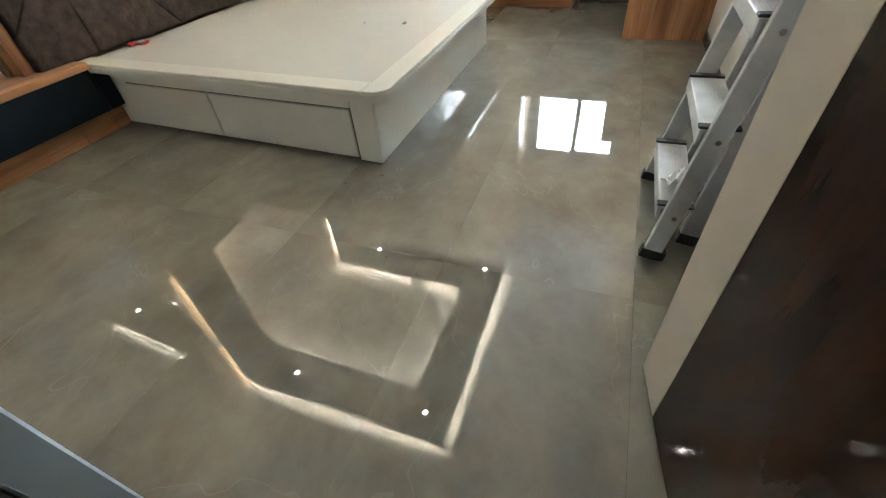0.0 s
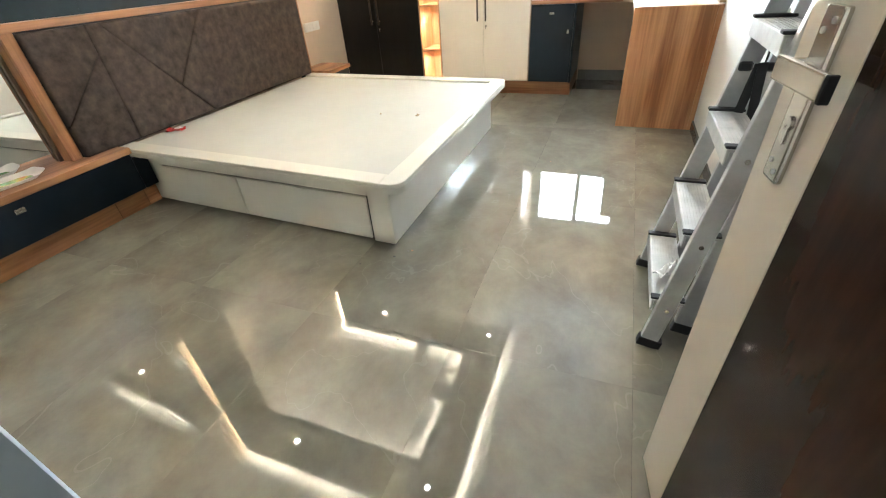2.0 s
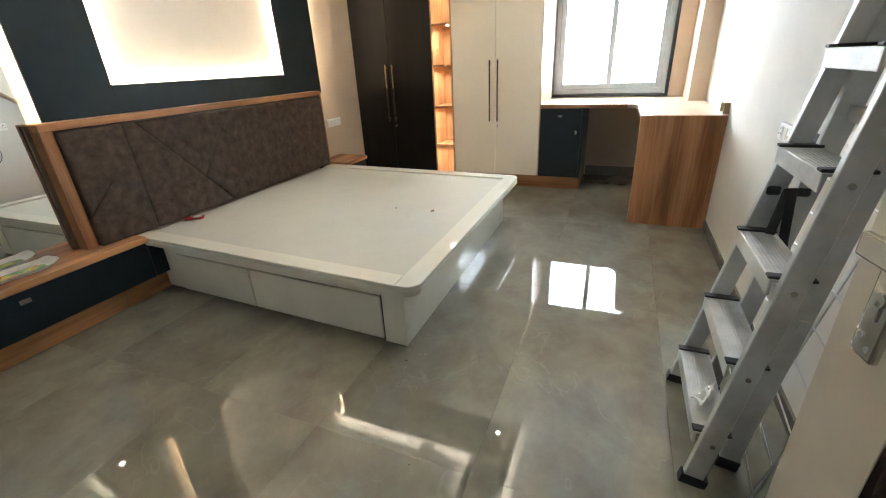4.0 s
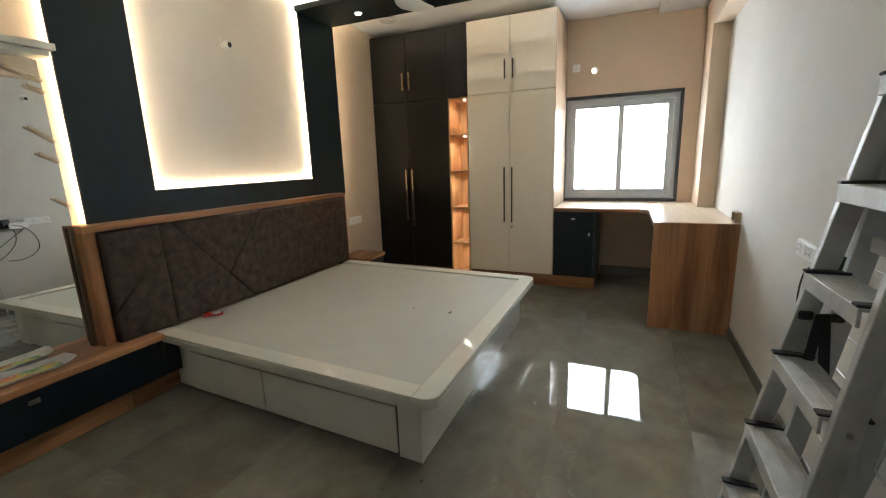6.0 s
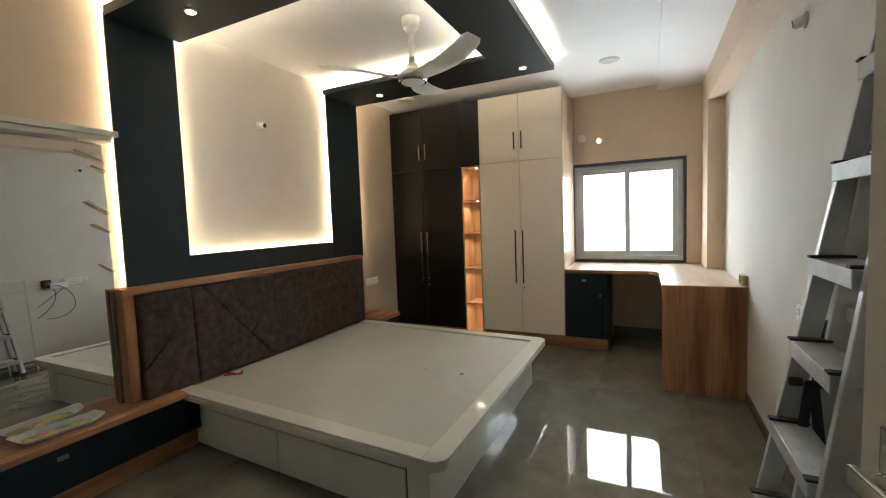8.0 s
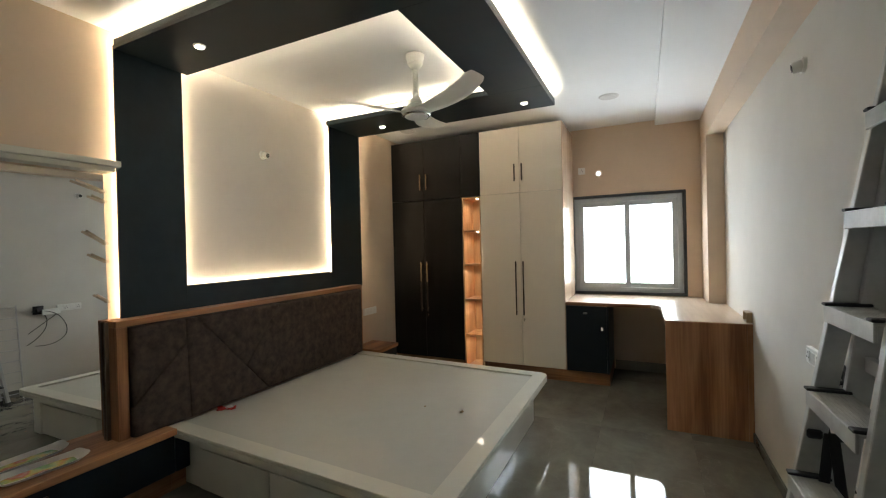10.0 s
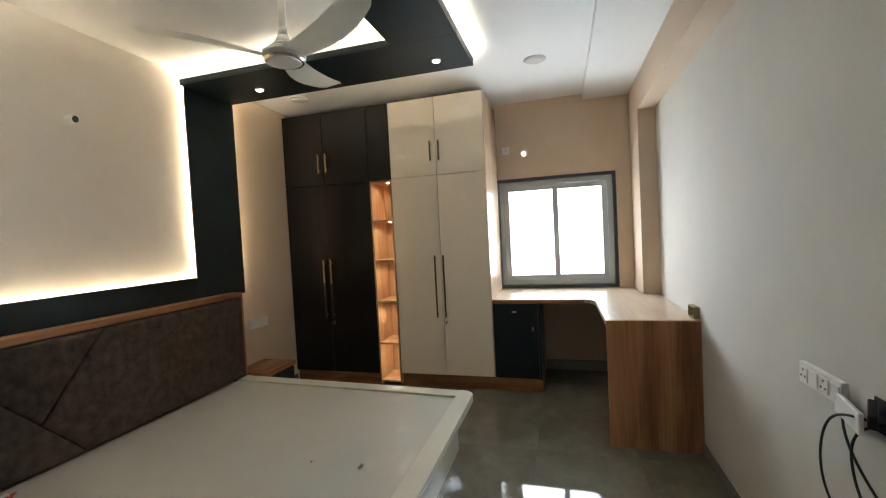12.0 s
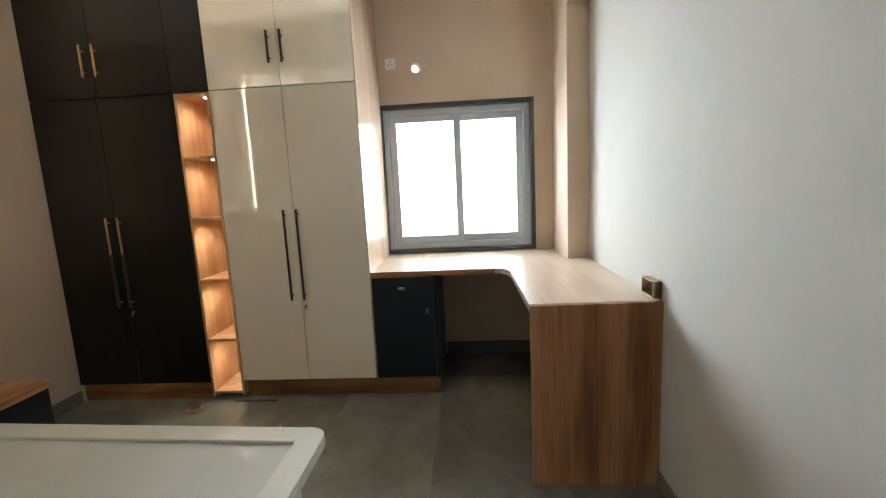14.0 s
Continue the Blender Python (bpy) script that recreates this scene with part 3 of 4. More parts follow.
def split(poly, a, b):
    """Cuts a convex polygon along the line a-b into the parts on its two sides."""
    out = ([], [])
    d = (b[0] - a[0], b[1] - a[1])
    side = [d[0] * (p[1] - a[1]) - d[1] * (p[0] - a[0]) for p in poly]
    for i, p in enumerate(poly):
        q, s0, s1 = poly[(i + 1) % len(poly)], side[i], side[(i + 1) % len(poly)]
        if s0 >= 0:
            out[0].append(p)
        if s0 <= 0:
            out[1].append(p)
        if s0 * s1 < 0:
            k = s0 / (s0 - s1)
            m = (p[0] + (q[0] - p[0]) * k, p[1] + (q[1] - p[1]) * k)
            out[0].append(m), out[1].append(m)
    return out


whole = [(SY0, SZ0), (SY1, SZ0), (SY1, SZ1), (SY0, SZ1)]
L1 = ((1.326, SZ1), (1.346, SZ0))
rest, left = split(whole, *L1)
left_a, left_b = split(left, (1.331, 0.84), (0.999, 0.52))
L2 = ((1.4, SZ1), (1.942, SZ0))
rest, mid = split(rest, *L2)
rest_a, rest_b = split(rest, (1.752, 0.58), (2.069, SZ1))
r1, r2 = split(rest_a, (2.162, SZ0), (2.563, SZ1))
r3, r4 = split(r1, (2.397, 0.865), (2.729, 0.47))
r5, r6 = split(r3, (2.759, SZ0), (2.798, SZ1))
pads([p for p in (left_a, left_b, mid, rest_b, r2, r4, r5, r6) if len(p) > 2])

# ---- bench with dressing mirror ----
BF, BT = -2.492, 0.375
def bench(y0, y1, label, splits, front):
    th = thing("bench", (front - 0.1, (y0 + y1) / 2, 0), label, "bench", "benches beside the bed")
    part("top", B(WEST, front, y0, y1, BT - 0.035, BT, bevel=0.002), OAK_Y, th, "walnut laminate top")
    part("body", B(WEST, front - 0.035, y0 + 0.005, y1, 0.115, BT - 0.035), NAVY, th)
    for a, b in ((splits[0][0], splits[-1][1]),):
        fr = part("drawer_front", B(front - 0.035, front - 0.018, a, b, 0.12, BT - 0.038, bevel=0.002), NAVY, th, "black laminate drawer front")
        if b - a > 0.5:
            c = 0.591
            part("lock", B(front - 0.018, front - 0.012, c - 0.022, c + 0.022, 0.273, 0.298, bevel=0.002), CHROME, fr, "small steel lock plate")
    for a, b in splits:
        part("plinth", B(WEST, front - 0.06, a, b, 0, 0.114, bevel=0.001), OAK_Y, th, "walnut laminate plinth")
    return th


bench(-0.12, 1.19, "low black drawer bench with walnut top below the mirror", ((-0.11, 1.0), (1.004, 1.185)), BF)
filler = thing("bench_filler", (-2.62, 1.23, 0), "black filler board joining bench and bed base", "filler board")
part("front_board", B(WEST + 0.1, BF - 0.018, 1.192, 1.272, 0.12, 0.311, bevel=0.001), NAVY, filler)
part("plinth", B(WEST + 0.1, BF - 0.06, 1.187, 1.272, 0, 0.114, bevel=0.001), OAK_Y, filler, "walnut laminate plinth")
bench(3.142, 3.508, "short black bedside bench with walnut top by the wardrobe", ((3.147, 3.503),), -2.431)
mirror = thing("dressing_mirror", (WEST, 0.4, BT), "tall frameless wall mirror above the walnut bench", "mirror")
glass = prism(bmesh.new(), [(WEST, -0.1), (WEST + 0.008, -0.1), (WEST + 0.04, 0.965), (WEST, 0.965)], BT + 0.002, 1.83)
for v in glass.verts:      # the pane leans back by about half a degree
    if v.co.x > WEST + 0.001:
        v.co.x += 0.016 * (1.83 - v.co.z) / 1.45
part("glass", glass, mirror_mat, mirror, "silvered mirror glass")
part("side_strip", B(WEST + 0.058, WEST + 0.075, 0.935, HY0 - 0.002, BT + 0.001, 1.02, bevel=0.001), STRIP, mirror, "dull brown edge strip")
shelf = thing("dressing_shelf", (WEST, 0.4, 1.85), "white laminate shelf box above the dressing mirror", "shelf")
part("top", B(WEST, -2.645, -0.1, 1.02, 1.874, 1.905, bevel=0.002), BEDW, shelf)
part("under_board", B(WEST, -2.665, -0.1, 1.0, 1.845, 1.872, bevel=0.002), BEDW, shelf)

# ---- wardrobes ----
WF = 3.975
def bar_handle(parent, x, z0, z1, material):
    bm = B(x - 0.007, x + 0.007, WF - 0.032, WF - 0.022, z0, z1, bevel=0.003)
    for z in (z0 + 0.03, z1 - 0.03):
        rod(bm, (x, WF - 0.024, z), (x, WF, z), 0.005, 8)
    part("handle", bm, material, parent, "slim metal bar handle")
    if material is BRASS and z1 - z0 > 0.4:
        part("handle_grip", B(x - 0.0085, x + 0.0085, WF - 0.0335, WF - 0.0205, z0 - 0.002, z0 + 0.6 * (z1 - z0), bevel=0.003), BRONZE, parent, "dark bronze lower grip")


def keylock(parent, x, z):
    bm = rod(bmesh.new(), (x, WF - 0.008, z), (x, WF, z), 0.008, 12)
    box(bm, x - 0.003, x + 0.003, WF - 0.022, WF - 0.008, z - 0.022, z + 0.004, bevel=0.001)
    part("key", bm, CHROME, parent, "small key in its lock")


def wardrobe(x0, x1, z0, z1, cuts, material, label, handles, metal, key=None, side=None):
    w = thing("wardrobe", ((x0 + x1) / 2, 4.4, z0), label, "wardrobe")
    part("body", B(x0 + 0.001, x1 - 0.001, WF + 0.02, NORTH, z0, z1), material, w)
    if side:
        part("side_panel", B(x1 - 0.001, x1 + 0.006, WF + 0.001, NORTH, z0, z1, bevel=0.001), side, w, "pinkish wood laminate side paled for window glare")
    xs = [x0] + list(cuts) + [x1]
    for i, (a, b) in enumerate(zip(xs, xs[1:])):
        d = part("door", B(a + 0.0015, b - 0.0015, WF, WF + 0.019, z0 + 0.002, z1 - 0.002, bevel=0.0015), material, w)
        for hx, h0, h1 in handles:
            if a < hx < b:
                bar_handle(d, hx, h0, h1, metal)
        if key and a < key[0] < b:
            keylock(d, *key)
    return w


WTOP = 2.617
wardrobe(-1.638, -0.767, 0.13, 1.929, (-1.2,), CREAM, "glossy cream laminate two-door wardrobe with bronze handles",
         ((-1.252, 0.657, 1.216), (-1.174, 0.657, 1.216)), BRONZE, (-1.176, 0.615), SIDEW)
wardrobe(-1.638, -0.767, 1.9295, WTOP, (-1.2,), CREAM, "glossy cream loft cupboard reaching the ceiling",
         ((-1.247, 2.051, 2.229), (-1.169, 2.051, 2.229)), BRONZE, None, SIDEW)
wardrobe(WEST, -1.857, 0.12, 1.925, (-2.335,), BLACK, "black laminate two-door wardrobe with brass handles",
         ((-2.374, 0.65, 1.216), (-2.298, 0.65, 1.216)), BRASS, (-2.3, 0.61))
wardrobe(WEST, -1.641, 1.928, WTOP, (-2.325, -1.86), BLACK, "black laminate loft cupboard reaching the ceiling",
         ((-2.366, 2.041, 2.222), (-2.288, 2.041, 2.222)), BRASS)
plinth = tagged(mesh_ob("plinth", B(WEST, -1.858, WF + 0.03, NORTH, 0, 0.118, bevel=0.001), OAK_X), "walnut laminate plinth under the black wardrobe", "plinth", kind="structure")
tagged(mesh_ob("plinth", B(-1.64, -0.362, WF + 0.05, NORTH, 0, 0.118, bevel=0.001), OAK_X), "walnut laminate plinth under wardrobe and desk cabinet", "plinth", kind="structure")
rack = thing("open_shelf_unit", (-1.75, 4.3, 0), "narrow lit walnut open shelf unit between the wardrobes", "shelf unit")
SX0, SX1 = -1.856, -1.641
part("side", B(SX0, SX0 + 0.014, WF + 0.003, WF + 0.32, 0.03, 1.924), SHELFW, rack)
part("side", B(SX1 - 0.014, SX1, WF + 0.003, WF + 0.32, 0.03, 1.924), SHELFW, rack)
part("back", B(SX0, SX1, WF + 0.3, WF + 0.32, 0.03, 1.924), SHELFW, rack)
for z in (0.06, 0.415, 0.805, 1.19, 1.56):
    part("shelf_board", B(SX0 + 0.014, SX1 - 0.014, WF + 0.006, WF + 0.298, z - 0.018, z, bevel=0.001), SHELFW, rack)
part("shelf_board", B(SX0 + 0.014, SX1 - 0.014, WF + 0.006, WF + 0.298, 1.908, 1.924, bevel=0.001), SHELFW, rack)
for z in (1.908, 1.542, 1.172, 0.787, 0.397):
    if z > 1.5:
        bm = rod(bmesh.new(), (-1.70, WF + 0.075, z), (-1.70, WF + 0.075, z - 0.004), 0.011, 20)
        part("spotlight", bm, SPOT, rack, "tiny lit shelf spotlight")
    spot_lamp("shelf_spot", 3.6, (1.0, 0.89, 0.7), pose(-1.735, WF + 0.1, z - 0.012), 165, 0.9, 0.04)

# ---- study desk ----
desk = thing("study_desk", (0.2, 4.0, 0), "L-shaped walnut study desk with a solid end panel", "desk")
DT = 0.808
outline = [(-0.76, NORTH), (-0.76, 3.985), (0.0, 3.985), (0.04, 3.97), (0.066, 3.935), (0.082, 3.87), (0.088, 3.188),
           (EAST, 3.188), (EAST, 4.214), (0.484, 4.214), (0.484, NORTH)]
part("top", prism(bmesh.new(), outline, DT - 0.033, DT, 0.002), DESKTOP, desk, "walnut laminate top paled for window glare")
part("end_panel", B(0.09, EAST - 0.034, 3.168, 3.187, 0, DT - 0.002, bevel=0.001), OAK, desk)
part("end_strip", B(EAST - 0.033, EAST - 0.002, 3.166, 3.187, 0, DT - 0.002, bevel=0.001), OAK, desk, "narrow walnut strip at the wall")
part("edge_band", B(-0.76, 0.0, 3.981, 3.9845, DT - 0.033, DT - 0.001), OAK_X, desk, "walnut edge band")
cab = thing("desk_cabinet", (-0.57, 4.3, 0.12), "small black laminate cabinet under the desk", "cabinet")
part("body", B(-0.759, -0.381, WF + 0.035, NORTH, 0.12, DT - 0.034), NAVY, cab)
part("side_panel", B(-0.379, -0.363, WF + 0.012, NORTH, 0.12, DT - 0.034, bevel=0.001), NAVY, cab, "black laminate side")
part("door", B(-0.758, -0.382, WF + 0.016, WF + 0.034, 0.124, DT - 0.037, bevel=0.0015), NAVY, cab)
for a in ((-0.596, -0.556, 0.692, 0.71), (-0.434, -0.414, 0.537, 0.57)):
    part("lock", B(a[0], a[1], WF + 0.01, WF + 0.016, a[2], a[3], bevel=0.002), CHROME, cab, "small steel lock plate")


# ---- wall fittings ----
def plate_on(name, label, category, axis, at, w, h, d, modules, holes):
    """A switch plate. axis x0: faces +x; x1: faces -x; y1: faces -y."""
    th = thing(name, at, label, category)
    m = {"x0": pose(*at, 0, 0, 90), "x1": pose(*at, 0, 0, -90), "y1": pose(*at, 0, 0, 0)}[axis]

    def put(nm, bm, material, lab=""):
        bmesh.ops.transform(bm, matrix=m, verts=bm.verts)
        return part(nm, bm, material, th, lab)
    put("plate", B(-w / 2, w / 2, -d, 0, -h / 2, h / 2, bevel=0.003, seg=2), PLASTIC)
    for i in range(modules):
        c = -w / 2 + w * (i + 0.5) / modules
        mw = w / modules * 0.42
        put("module", B(c - mw, c + mw, -d - 0.003, -d, -h * 0.34, h * 0.34, bevel=0.002), PLASTIC)
        if i in holes:
            for dx, dz in ((0, 0.013), (-0.011, -0.008), (0.011, -0.008)):
                put("pin_hole", rod(bmesh.new(), (c + dx, -d - 0.0035, dz), (c + dx, -d - 0.001, dz), 0.004, 10), RUBBER)
    return th


plate_on("switchboard", "long white switch plate with two sockets and switches", "switchboard", "x1", (EAST, 1.943, 0.878), 0.222, 0.072, 0.018, 4, (0, 2))
plate_on("switchboard", "white switch plate on the beige wall over the bedside", "switchboard", "x0", (WEST, 3.46, 0.705), 0.225, 0.075, 0.016, 4, ())
plate_on("ac_socket", "square white wall socket above the window", "socket", "y1", (-0.665, NORTH, 2.199), 0.075, 0.075, 0.012, 1, (0,))
pipe = thing("ac_pipe_hole", (-0.483, NORTH, 2.16), "round white pipe sleeve showing daylight above the window", "pipe sleeve")
bm = rod(bmesh.new(), (-0.483, NORTH - 0.006, 2.16), (-0.483, NORTH, 2.16), 0.037, 28)
part("collar", bm, NICHE, pipe)
part("opening", rod(bmesh.new(), (-0.488, NORTH - 0.008, 2.155), (-0.488, NORTH - 0.0055, 2.155), 0.0215, 24), DAY, pipe, "daylight at the end of the sleeve")

# ---- step ladder ----
ladder = thing("step_ladder", (0.2, 1.2, 0), "folded aluminium step ladder leaning on the white wall", "step ladder")
LX, LS = 0.248, 0.145      # front rail's foot and its lean per metre of height
def rail_y(z, far):
    return 1.335 - 0.11 * z if far else 0.858 + 0.03 * z


TOPZ = 1.92
for far in (False, True):
    bm = beam(bmesh.new(), (LX + 0.035, rail_y(0.0, far), 0.02), (LX + 0.035 + LS * TOPZ, rail_y(TOPZ, far), TOPZ), 0.024, 0.054)
    part("rail", bm, ALU, ladder)
    part("rubber_foot", beam(bmesh.new(), (LX + 0.035, rail_y(0, far), 0.0), (LX + 0.041, rail_y(0.03, far), 0.035), 0.03, 0.075), RUBBER, ladder, "black rubber foot")
    o = -0.03 if far else 0.095
    bm = beam(bmesh.new(), (0.39, rail_y(0, far) + o, 0.03), (0.39 + 0.1 * 1.8, rail_y(1.8, far) + o * 0.4, 1.8), 0.022, 0.055)
    part("rear_rail", bm, ALU, ladder)
    part("rubber_foot", beam(bmesh.new(), (0.388, rail_y(0, far) + o, 0.005), (0.394, rail_y(0, far) + o, 0.045), 0.028, 0.062), RUBBER, ladder, "black rubber foot")
for z in (0.187, 0.436, 0.697, 0.958, 1.203, 1.458, 1.71):
    x = LX + LS * z
    ya, yb = rail_y(z, False) + 0.012, rail_y(z, True) - 0.012
    bm = B(x - 0.01, x + 0.085, ya, yb, z - 0.008, z, bevel=0.002)
    box(bm, x - 0.012, x - 0.004, ya, yb, z - 0.045, z + 0.001, bevel=0.002)
    for i in range(9):
        box(bm, x - 0.004 + i * 0.0095, x + 0.001 + i * 0.0095, ya, yb, z, z + 0.0009)
    tread = part("tread", bm, TREAD, ladder, "ribbed aluminium tread")
    for y in (ya + 0.012, yb - 0.012):
        part("end_cap", B(x - 0.016, x + 0.084, y - 0.013, y + 0.013, z + 0.001, z + 0.009, bevel=0.002), RUBBER, tread, "black plastic end cap")
for z in (0.55, 1.05, 1.5):
    x = 0.39 + 0.1 * z
    bm = B(x - 0.005, x + 0.015, rail_y(z, False) + 0.06, rail_y(z, True) - 0.04, z - 0.02, z + 0.02, bevel=0.002)
    part("rear_bar", bm, ALU, ladder)
for a, b in (((0.424, 1.206, 0.84), (0.41, 1.206, 0.70)), ((0.43, 1.2, 0.845), (0.452, 1.2, 0.62)), ((0.41, 0.92, 0.83), (0.44, 0.97, 0.62))):
    part("strap", beam(bmesh.new(), a, b, 0.026, 0.005, (1, 0, 0.2)), RUBBER, ladder, "black spreader strap")
for x in (0.393, 0.462):
    part("strap_bracket", B(x - 0.018, x + 0.018, 1.208, 1.22, 0.818, 0.845, bevel=0.005), RUBBER, ladder, "black strap bracket")
for z in (0.187, 0.436, 0.697, 0.958, 1.203):
    x = LX + LS * z
    for y in (rail_y(z, False) - 0.013, rail_y(z, True) + 0.013):
        part("rivet", rod(bmesh.new(), (x + 0.035, y - 0.003, z - 0.02), (x + 0.035, y + 0.003, z - 0.02), 0.007, 10), CHROME, ladder)

# ---- loose and small things ----
rackp = thing("wire_rack", (0.5, 1.4, 0), "thin grey metal rack panel leaning on the wall behind the ladder", "wire rack")
def rack_at(y, k):
    """A point of the leaning panel: k runs from its foot to its top."""
    x0 = 0.42 + (y - 0.83) * 0.08
    return Vector((x0 + (0.603 - x0) * k, y, 0.004 + 0.95 * k))


for y in (0.83, 1.05, 1.28, 1.5):
    part("upright", beam(bmesh.new(), rack_at(y, 0), rack_at(y, 1), 0.014, 0.005), ALU, rackp)
for k in range(9):
    part("crossbar", beam(bmesh.new(), rack_at(0.83, 0.06 + k * 0.115) - Vector((0.006, 0, 0)), rack_at(1.5, 0.06 + k * 0.115) - Vector((0.006, 0, 0)), 0.007, 0.004, (0, 0, 1)), ALU, rackp)


def tube(name, pts, r, material):
    """A round cable through the points."""
    cu = bpy.data.curves.new(name, "CURVE")
    cu.dimensions, cu.bevel_depth, cu.bevel_resolution, cu.resolution_u = "3D", r, 3, 10
    sp = cu.splines.new("NURBS")
    sp.points.add(len(pts) - 1)
    for p, q in zip(sp.points, pts):
        p.co = (*q, 1)
    sp.use_endpoint_u, sp.order_u = True, 4
    cu.materials.append(material)
    return new(name, cu)


wall_box = thing("cable_box", (EAST, 1.755, 0.885), "open wall box with a dangling white plate and black cables", "cable box")
part("recess", B(EAST - 0.004, EAST + 0.001, 1.635, 1.725, 0.83, 0.92, bevel=0.001), RUBBER, wall_box, "dark open wall box")
bm = beam(bmesh.new(), (EAST - 0.012, 1.865, 0.85), (EAST - 0.045, 1.7, 0.85), 0.06, 0.012, (0, 0, 1))
part("loose_plate", bm, PLASTIC, wall_box, "white plate hanging open")
bm = beam(bmesh.new(), (EAST - 0.014, 1.71, 0.9), (EAST - 0.05, 1.65, 0.875), 0.04, 0.02, (0, 0, 1))
part("tape", bm, RUBBER, wall_box, "black tape wrap")
for pts in (((EAST - 0.005, 1.625, 0.865), (EAST - 0.06, 1.735, 0.875), (EAST - 0.05, 1.855, 0.815), (EAST - 0.03, 1.935, 0.625), (EAST - 0.03, 1.865, 0.515), (EAST - 0.02, 1.735, 0.475), (EAST - 0.01, 1.645, 0.495)),
            ((EAST - 0.005, 1.655, 0.865), (EAST - 0.05, 1.735, 0.845), (EAST - 0.05, 1.745, 0.705), (EAST - 0.04, 1.685, 0.605), (EAST - 0.02, 1.615, 0.535), (EAST - 0.02, 1.575, 0.515)),
            ((EAST - 0.02, 1.825, 0.815), (EAST - 0.06, 1.745, 0.765), (EAST - 0.05, 1.655, 0.695), (EAST - 0.03, 1.585, 0.635))):
    c = tube("cable", pts, 0.0036, RUBBER)
    c.parent, c.matrix_parent_inverse = wall_box, wall_box.matrix_basis.inverted()
    c["label"] = "black cable"


def stub(x, y, z, way):
    th = thing("wall_conduit_stub", (x, y, z), "short white conduit cap with a dark open end", "conduit cap", "conduit caps")
    bm = rod(bmesh.new(), (x, y, z), (x + way * 0.012, y, z), 0.034, 24)
    rod(bm, (x + way * 0.01, y, z), (x + way * 0.045, y + 0.006, z - 0.006), 0.027, 24, 0.024)
    part("cap", bm, PLASTIC, th, smooth=False)
    part("opening", rod(bmesh.new(), (x + way * 0.044, y + 0.006, z - 0.006), (x + way * 0.047, y + 0.0065, z - 0.0065), 0.018, 20), RUBBER, th, "dark open end")


stub(EAST, 2.07, 2.157, -1)
stub(WEST + 0.004, 2.085, 2.148, 1)

sb = thing("desk_wall_box", (EAST, 3.255, 0.85), "open brown metal switch box above the desk", "switch box")
bm = bmesh.new()
for a in ((3.19, 3.195, 0.815, 0.885), (3.3, 3.305, 0.815, 0.885), (3.195, 3.3, 0.815, 0.82), (3.195, 3.3, 0.88, 0.885)):
    box(bm, EAST - 0.035, EAST, *a)
part("rim", bm, BRASS, sb, "rusty brown metal rim")
part("inside", B(EAST - 0.003, EAST, 3.195, 3.3, 0.82, 0.88), DARKWOOD, sb)


def fruit_paint():
    m = mat("painted_tray", (0.7, 0.72, 0.62), 0.25)
    nt = m.node_tree
    n = nt.nodes.new("ShaderNodeTexNoise")
    n.inputs["Scale"].default_value, n.inputs["Detail"].default_value = 9, 2
    tc = nt.nodes.new("ShaderNodeTexCoord")
    nt.links.new(tc.outputs["Object"], n.inputs["Vector"])
    r = nt.nodes.new("ShaderNodeValToRGB")
    r.color_ramp.elements[0].position, r.color_ramp.elements[0].color = 0.34, (0.14, 0.3, 0.13, 1)
    r.color_ramp.elements[1].position, r.color_ramp.elements[1].color = 0.7, (0.55, 0.57, 0.48, 1)
    for pos, c in ((0.46, (0.34, 0.42, 0.19, 1)), (0.53, (0.5, 0.43, 0.1, 1)), (0.6, (0.45, 0.12, 0.08, 1))):
        e = r.color_ramp.elements.new(pos)
        e.color = c
    nt.links.new(n.outputs["Fac"], r.inputs[0])
    nt.links.new(r.outputs[0], nt.nodes["Principled BSDF"].inputs["Base Color"])
    return m


tray = thing("serving_tray", (-2.62, 0.628, BT), "white serving tray printed with green and yellow fruit", "tray")
bm = bmesh.new()
n, rows = 22, []
for ring, (gx, gy, z) in enumerate(((0.052, 0.135, 0.004), (0.058, 0.142, 0.006), (0.074, 0.17, 0.024), (0.076, 0.173, 0.024))):
    row = []
    for i in range(n * 2):
        a = 2 * math.pi * i / (n * 2)
        cx, sx = math.cos(a), math.sin(a)
        k = 5
        rr = (abs(cx) ** k + abs(sx) ** k) ** (-1 / k)
        lift = 0.012 * max(0, abs(sx) * rr - 0.75) * 4 * (ring / 3)
        row.append(bm.verts.new((-2.62 + gx * cx * rr, 0.628 + gy * sx * rr + 0.006 * math.sin(3 * cx * rr) * (ring > 1), BT + z + lift)))
    rows.append(row)
for a, b in zip(rows, rows[1:]):
    for i in range(n * 2):
        j = (i + 1) % (n * 2)
        bm.faces.new((a[i], a[j], b[j], b[i]))
bm.faces.new(rows[0])
bmesh.ops.solidify(bm, geom=bm.faces[:], thickness=0.003)
bmesh.ops.rotate(bm, verts=bm.verts, cent=(-2.62, 0.628, 0), matrix=Matrix.Rotation(radians(-6), 3, "Z"))
part("rim", bm, PLASTIC, tray, smooth=True)
bm = bmesh.new()
pts = []
for i in range(36):
    a = 2 * math.pi * i / 36
    rr = (abs(math.cos(a)) ** 5 + abs(math.sin(a)) ** 5) ** (-0.2)
    pts.append((-2.62 + 0.05 * math.cos(a) * rr, 0.628 + 0.132 * math.sin(a) * rr))
prism(bm, pts, BT + 0.0045, BT + 0.0062)
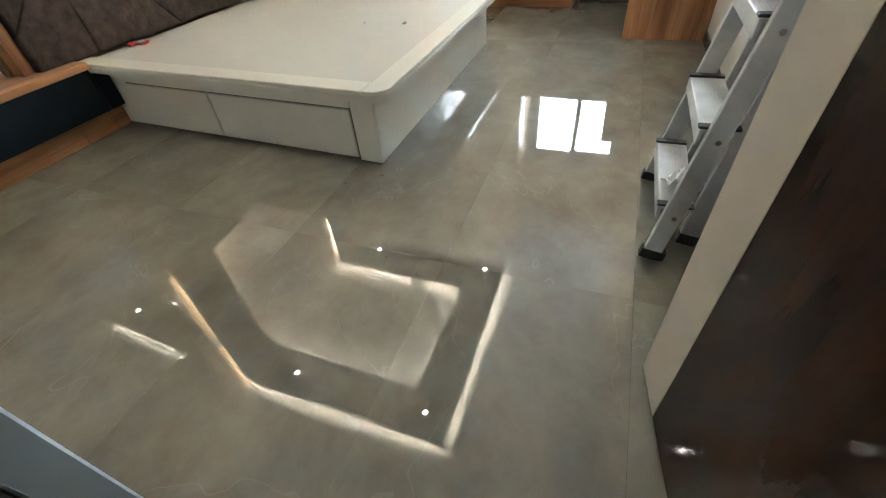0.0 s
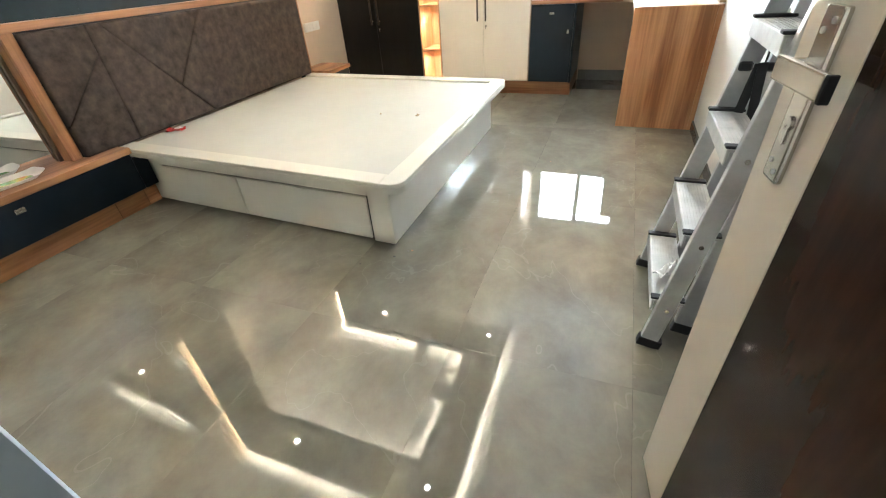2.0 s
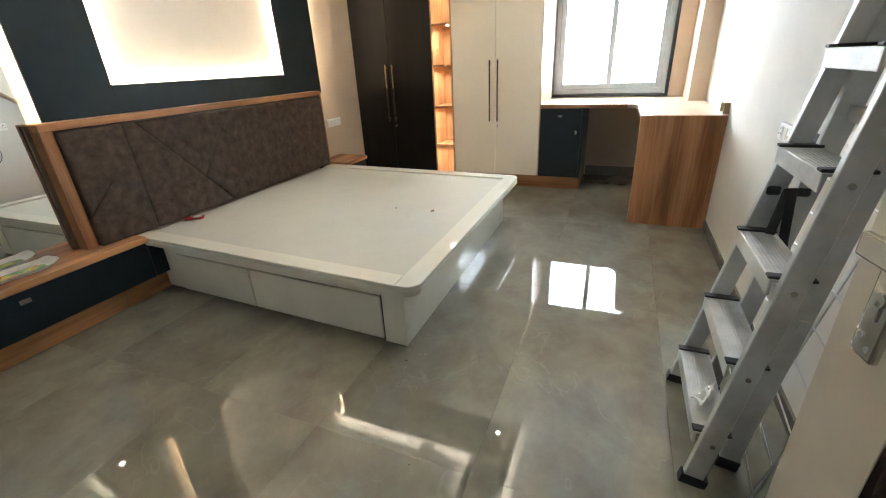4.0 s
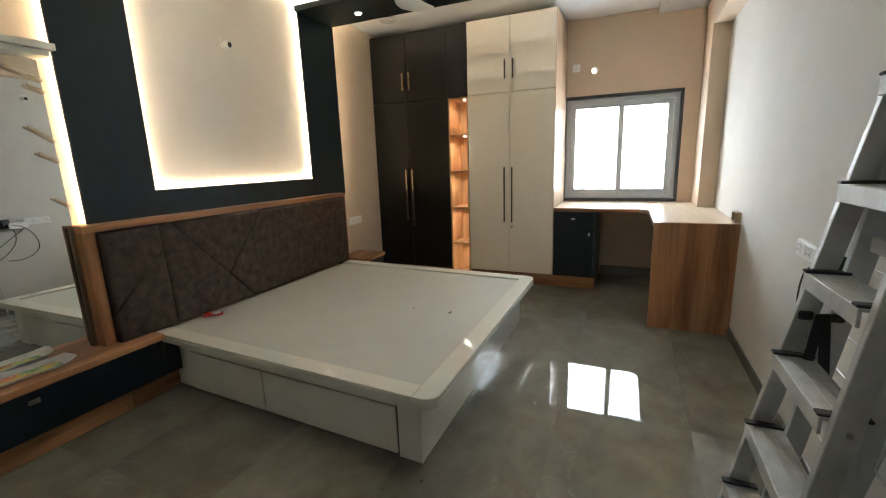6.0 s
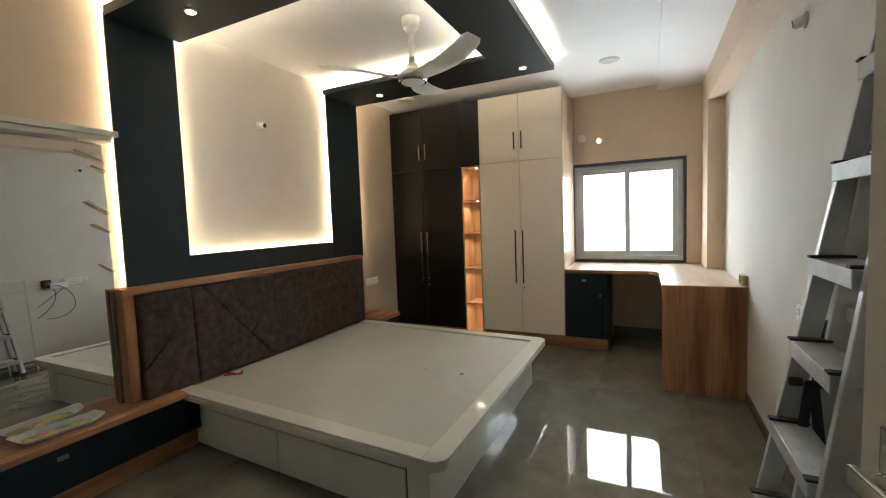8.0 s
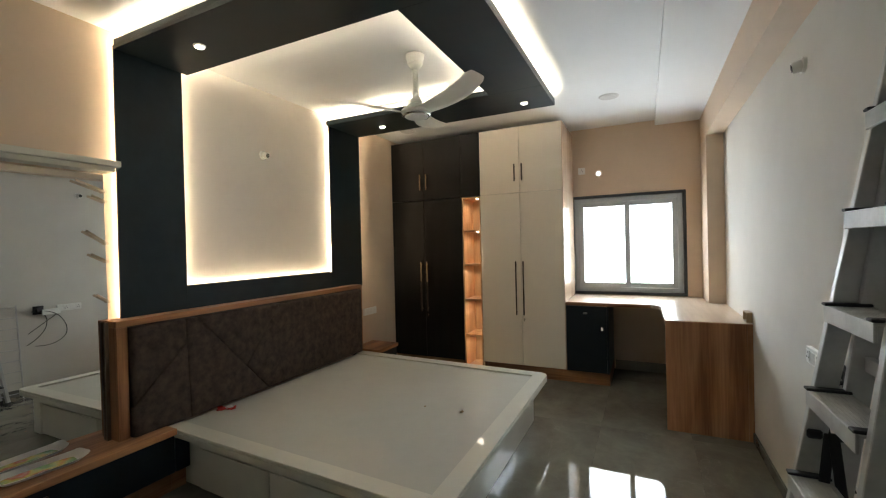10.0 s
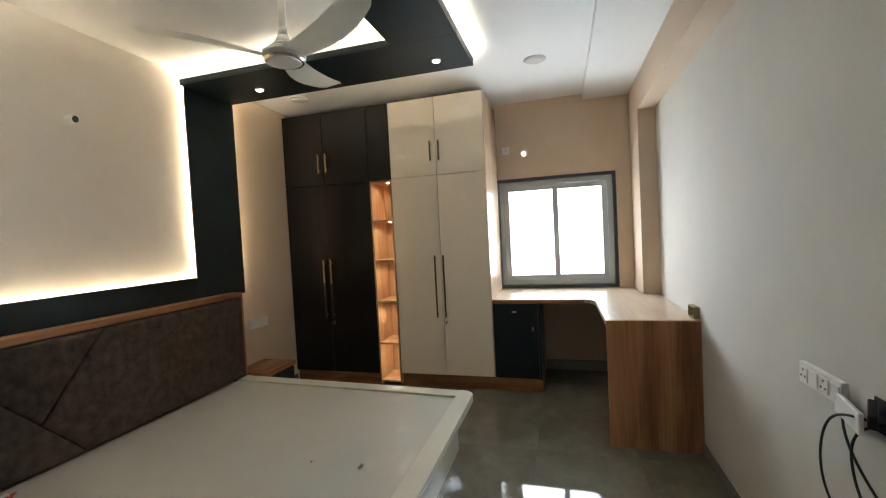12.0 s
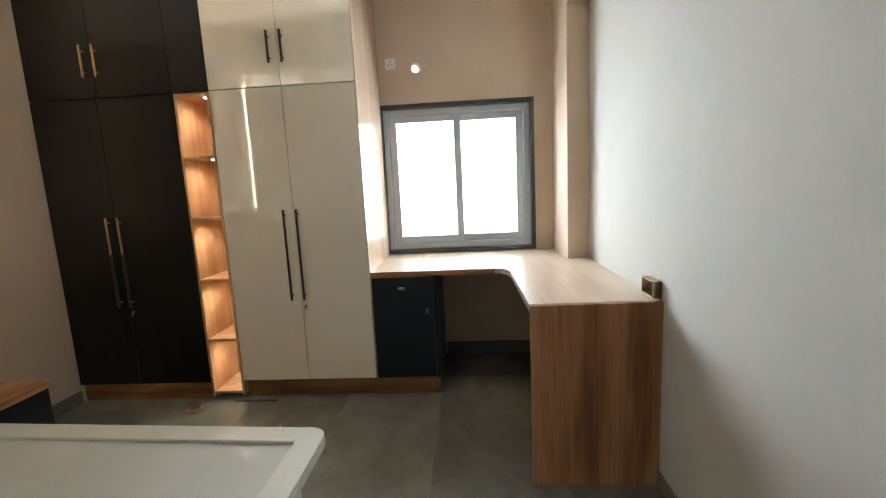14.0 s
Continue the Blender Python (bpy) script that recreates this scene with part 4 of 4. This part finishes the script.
bmesh.ops.rotate(bm, verts=bm.verts, cent=(-2.62, 0.628, 0), matrix=Matrix.Rotation(radians(-6), 3, "Z"))
part("painted_base", bm, fruit_paint(), tray, "printed fruit picture")

RED = mat("red_wrapper", (0.55, 0.03, 0.02), 0.4, vary=0.3, scale=40)


def crumple(name, at, size, material, label, category, seed):
    rng = random.Random(seed)
    bm = bmesh.new()
    bmesh.ops.create_grid(bm, x_segments=9, y_segments=5, size=0.5)
    for v in bm.verts:
        v.co.z = 0.5 + noise.noise(v.co * 3 + Vector((seed, 0, 0))) * 0.9
        v.co.x += rng.uniform(-0.04, 0.04)
        v.co.y += rng.uniform(-0.05, 0.05)
        v.co = Vector((v.co.x * size[0], v.co.y * size[1], max(0.0008, v.co.z * size[2])))
    bmesh.ops.solidify(bm, geom=bm.faces[:], thickness=0.0008)
    bmesh.ops.transform(bm, matrix=Matrix.Translation(at) @ Matrix.Rotation(radians(35 + seed * 11), 4, "Z"), verts=bm.verts)
    return tagged(mesh_ob(name, bm, material), label, category)


ZB = 0.3505
crumple("wrapper", (-2.535, 1.54, ZB), (0.11, 0.05, 0.022), RED, "crumpled red and white plastic wrapper on the bed", "wrapper", 1)
crumple("wrapper", (-2.52, 1.55, ZB + 0.012), (0.045, 0.03, 0.016), PLASTIC, "small white scrap of packing on the bed", "wrapper", 3)
crumple("scrap", (-1.085, 2.085, ZB), (0.035, 0.02, 0.012), BRASS, "small brown scrap lying on the bed deck", "scrap", 5)
crumple("scrap", (-1.345, 2.085, ZB), (0.015, 0.012, 0.006), BRASS, "tiny brown chip lying on the bed deck", "scrap", 6)
crumple("rag", (LX + 0.06, 1.03, 0.19), (0.11, 0.035, 0.03), PLASTIC, "white rag lying on the lowest ladder tread", "rag", 2)
ring = thing("cable_ring", (-1.897, 3.842, 0), "small brown wooden ring lying on the floor", "ring")
bm = bmesh.new()
for i in range(24):
    a, b = 2 * math.pi * i / 24, 2 * math.pi * (i + 1) / 24
    rod(bm, (-1.897 + 0.042 * math.cos(a), 3.842 + 0.042 * math.sin(a), 0.009), (-1.897 + 0.042 * math.cos(b), 3.842 + 0.042 * math.sin(b), 0.009), 0.009, 8)
part("loop", bm, OAK, ring)
tagged(mesh_ob("edge_strip", B(-1.70, -1.42, 3.945, 3.962, 0, 0.006, bevel=0.001), RUBBER), "thin black edging strip lying loose on the floor", "strip")
rng = random.Random(4)
for i in range(13):
    x, y = rng.uniform(-1.9, -0.7), rng.uniform(0.95, 1.2)
    if i > 9:
        x, y = rng.uniform(-0.6, 0.3), rng.uniform(0.5, 3.0)
    crumple("debris", (x, y, 0), (rng.uniform(0.004, 0.012), rng.uniform(0.004, 0.008), 0.003), rng.choice((GROUT, OAK, RUBBER)), "tiny chip of building debris on the floor", "debris", 20 + i)

for z, run, rise in ((1.13, 0.06, 0.045), (1.35, 0.08, 0.045), (1.45, 0.1, 0.07), (1.68, 0.07, 0.03), (1.735, 0.14, 0.05)):
    peg = thing("mirror_peg", (WEST + 0.045, 0.965, z), "thin pale wooden peg beside the mirror edge", "peg", "mirror pegs")
    part("bar", beam(bmesh.new(), (WEST + 0.06, 0.968, z), (WEST + 0.064, 0.968 - run, z + rise), 0.013, 0.008, (0, 0, 1)), DESKTOP, peg)
    part("knob", rod(bmesh.new(), (WEST + 0.05, 0.964, z + 0.002), (WEST + 0.066, 0.964, z + 0.002), 0.008, 12), DESKTOP, peg)

# ---- floor, tile by tile ----
floor = structure("floor", B(WEST - 0.15, EAST + 0.5, -2.0, NORTH + 0.15, -0.06, -0.0065), GROUT, "polished grey marble-look tile floor", "floor")
TW, TL = 0.6, 1.2
tm = bpy.data.meshes.new("tile")
bm = B(0, TW - 0.0005, 0, TL - 0.0005, -0.0065, 0.0)
bm.to_mesh(tm)
bm.free()
tm.materials.append(TILE)
nx, ny = 6, 6
for i in range(nx):
    for j in range(ny):
        x, y = WEST + i * TW, -1.75 + j * TL
        if y > NORTH:
            continue
        ob = new("tile", tm)
        ob.location = (x, y, 0)
        ob.parent = floor
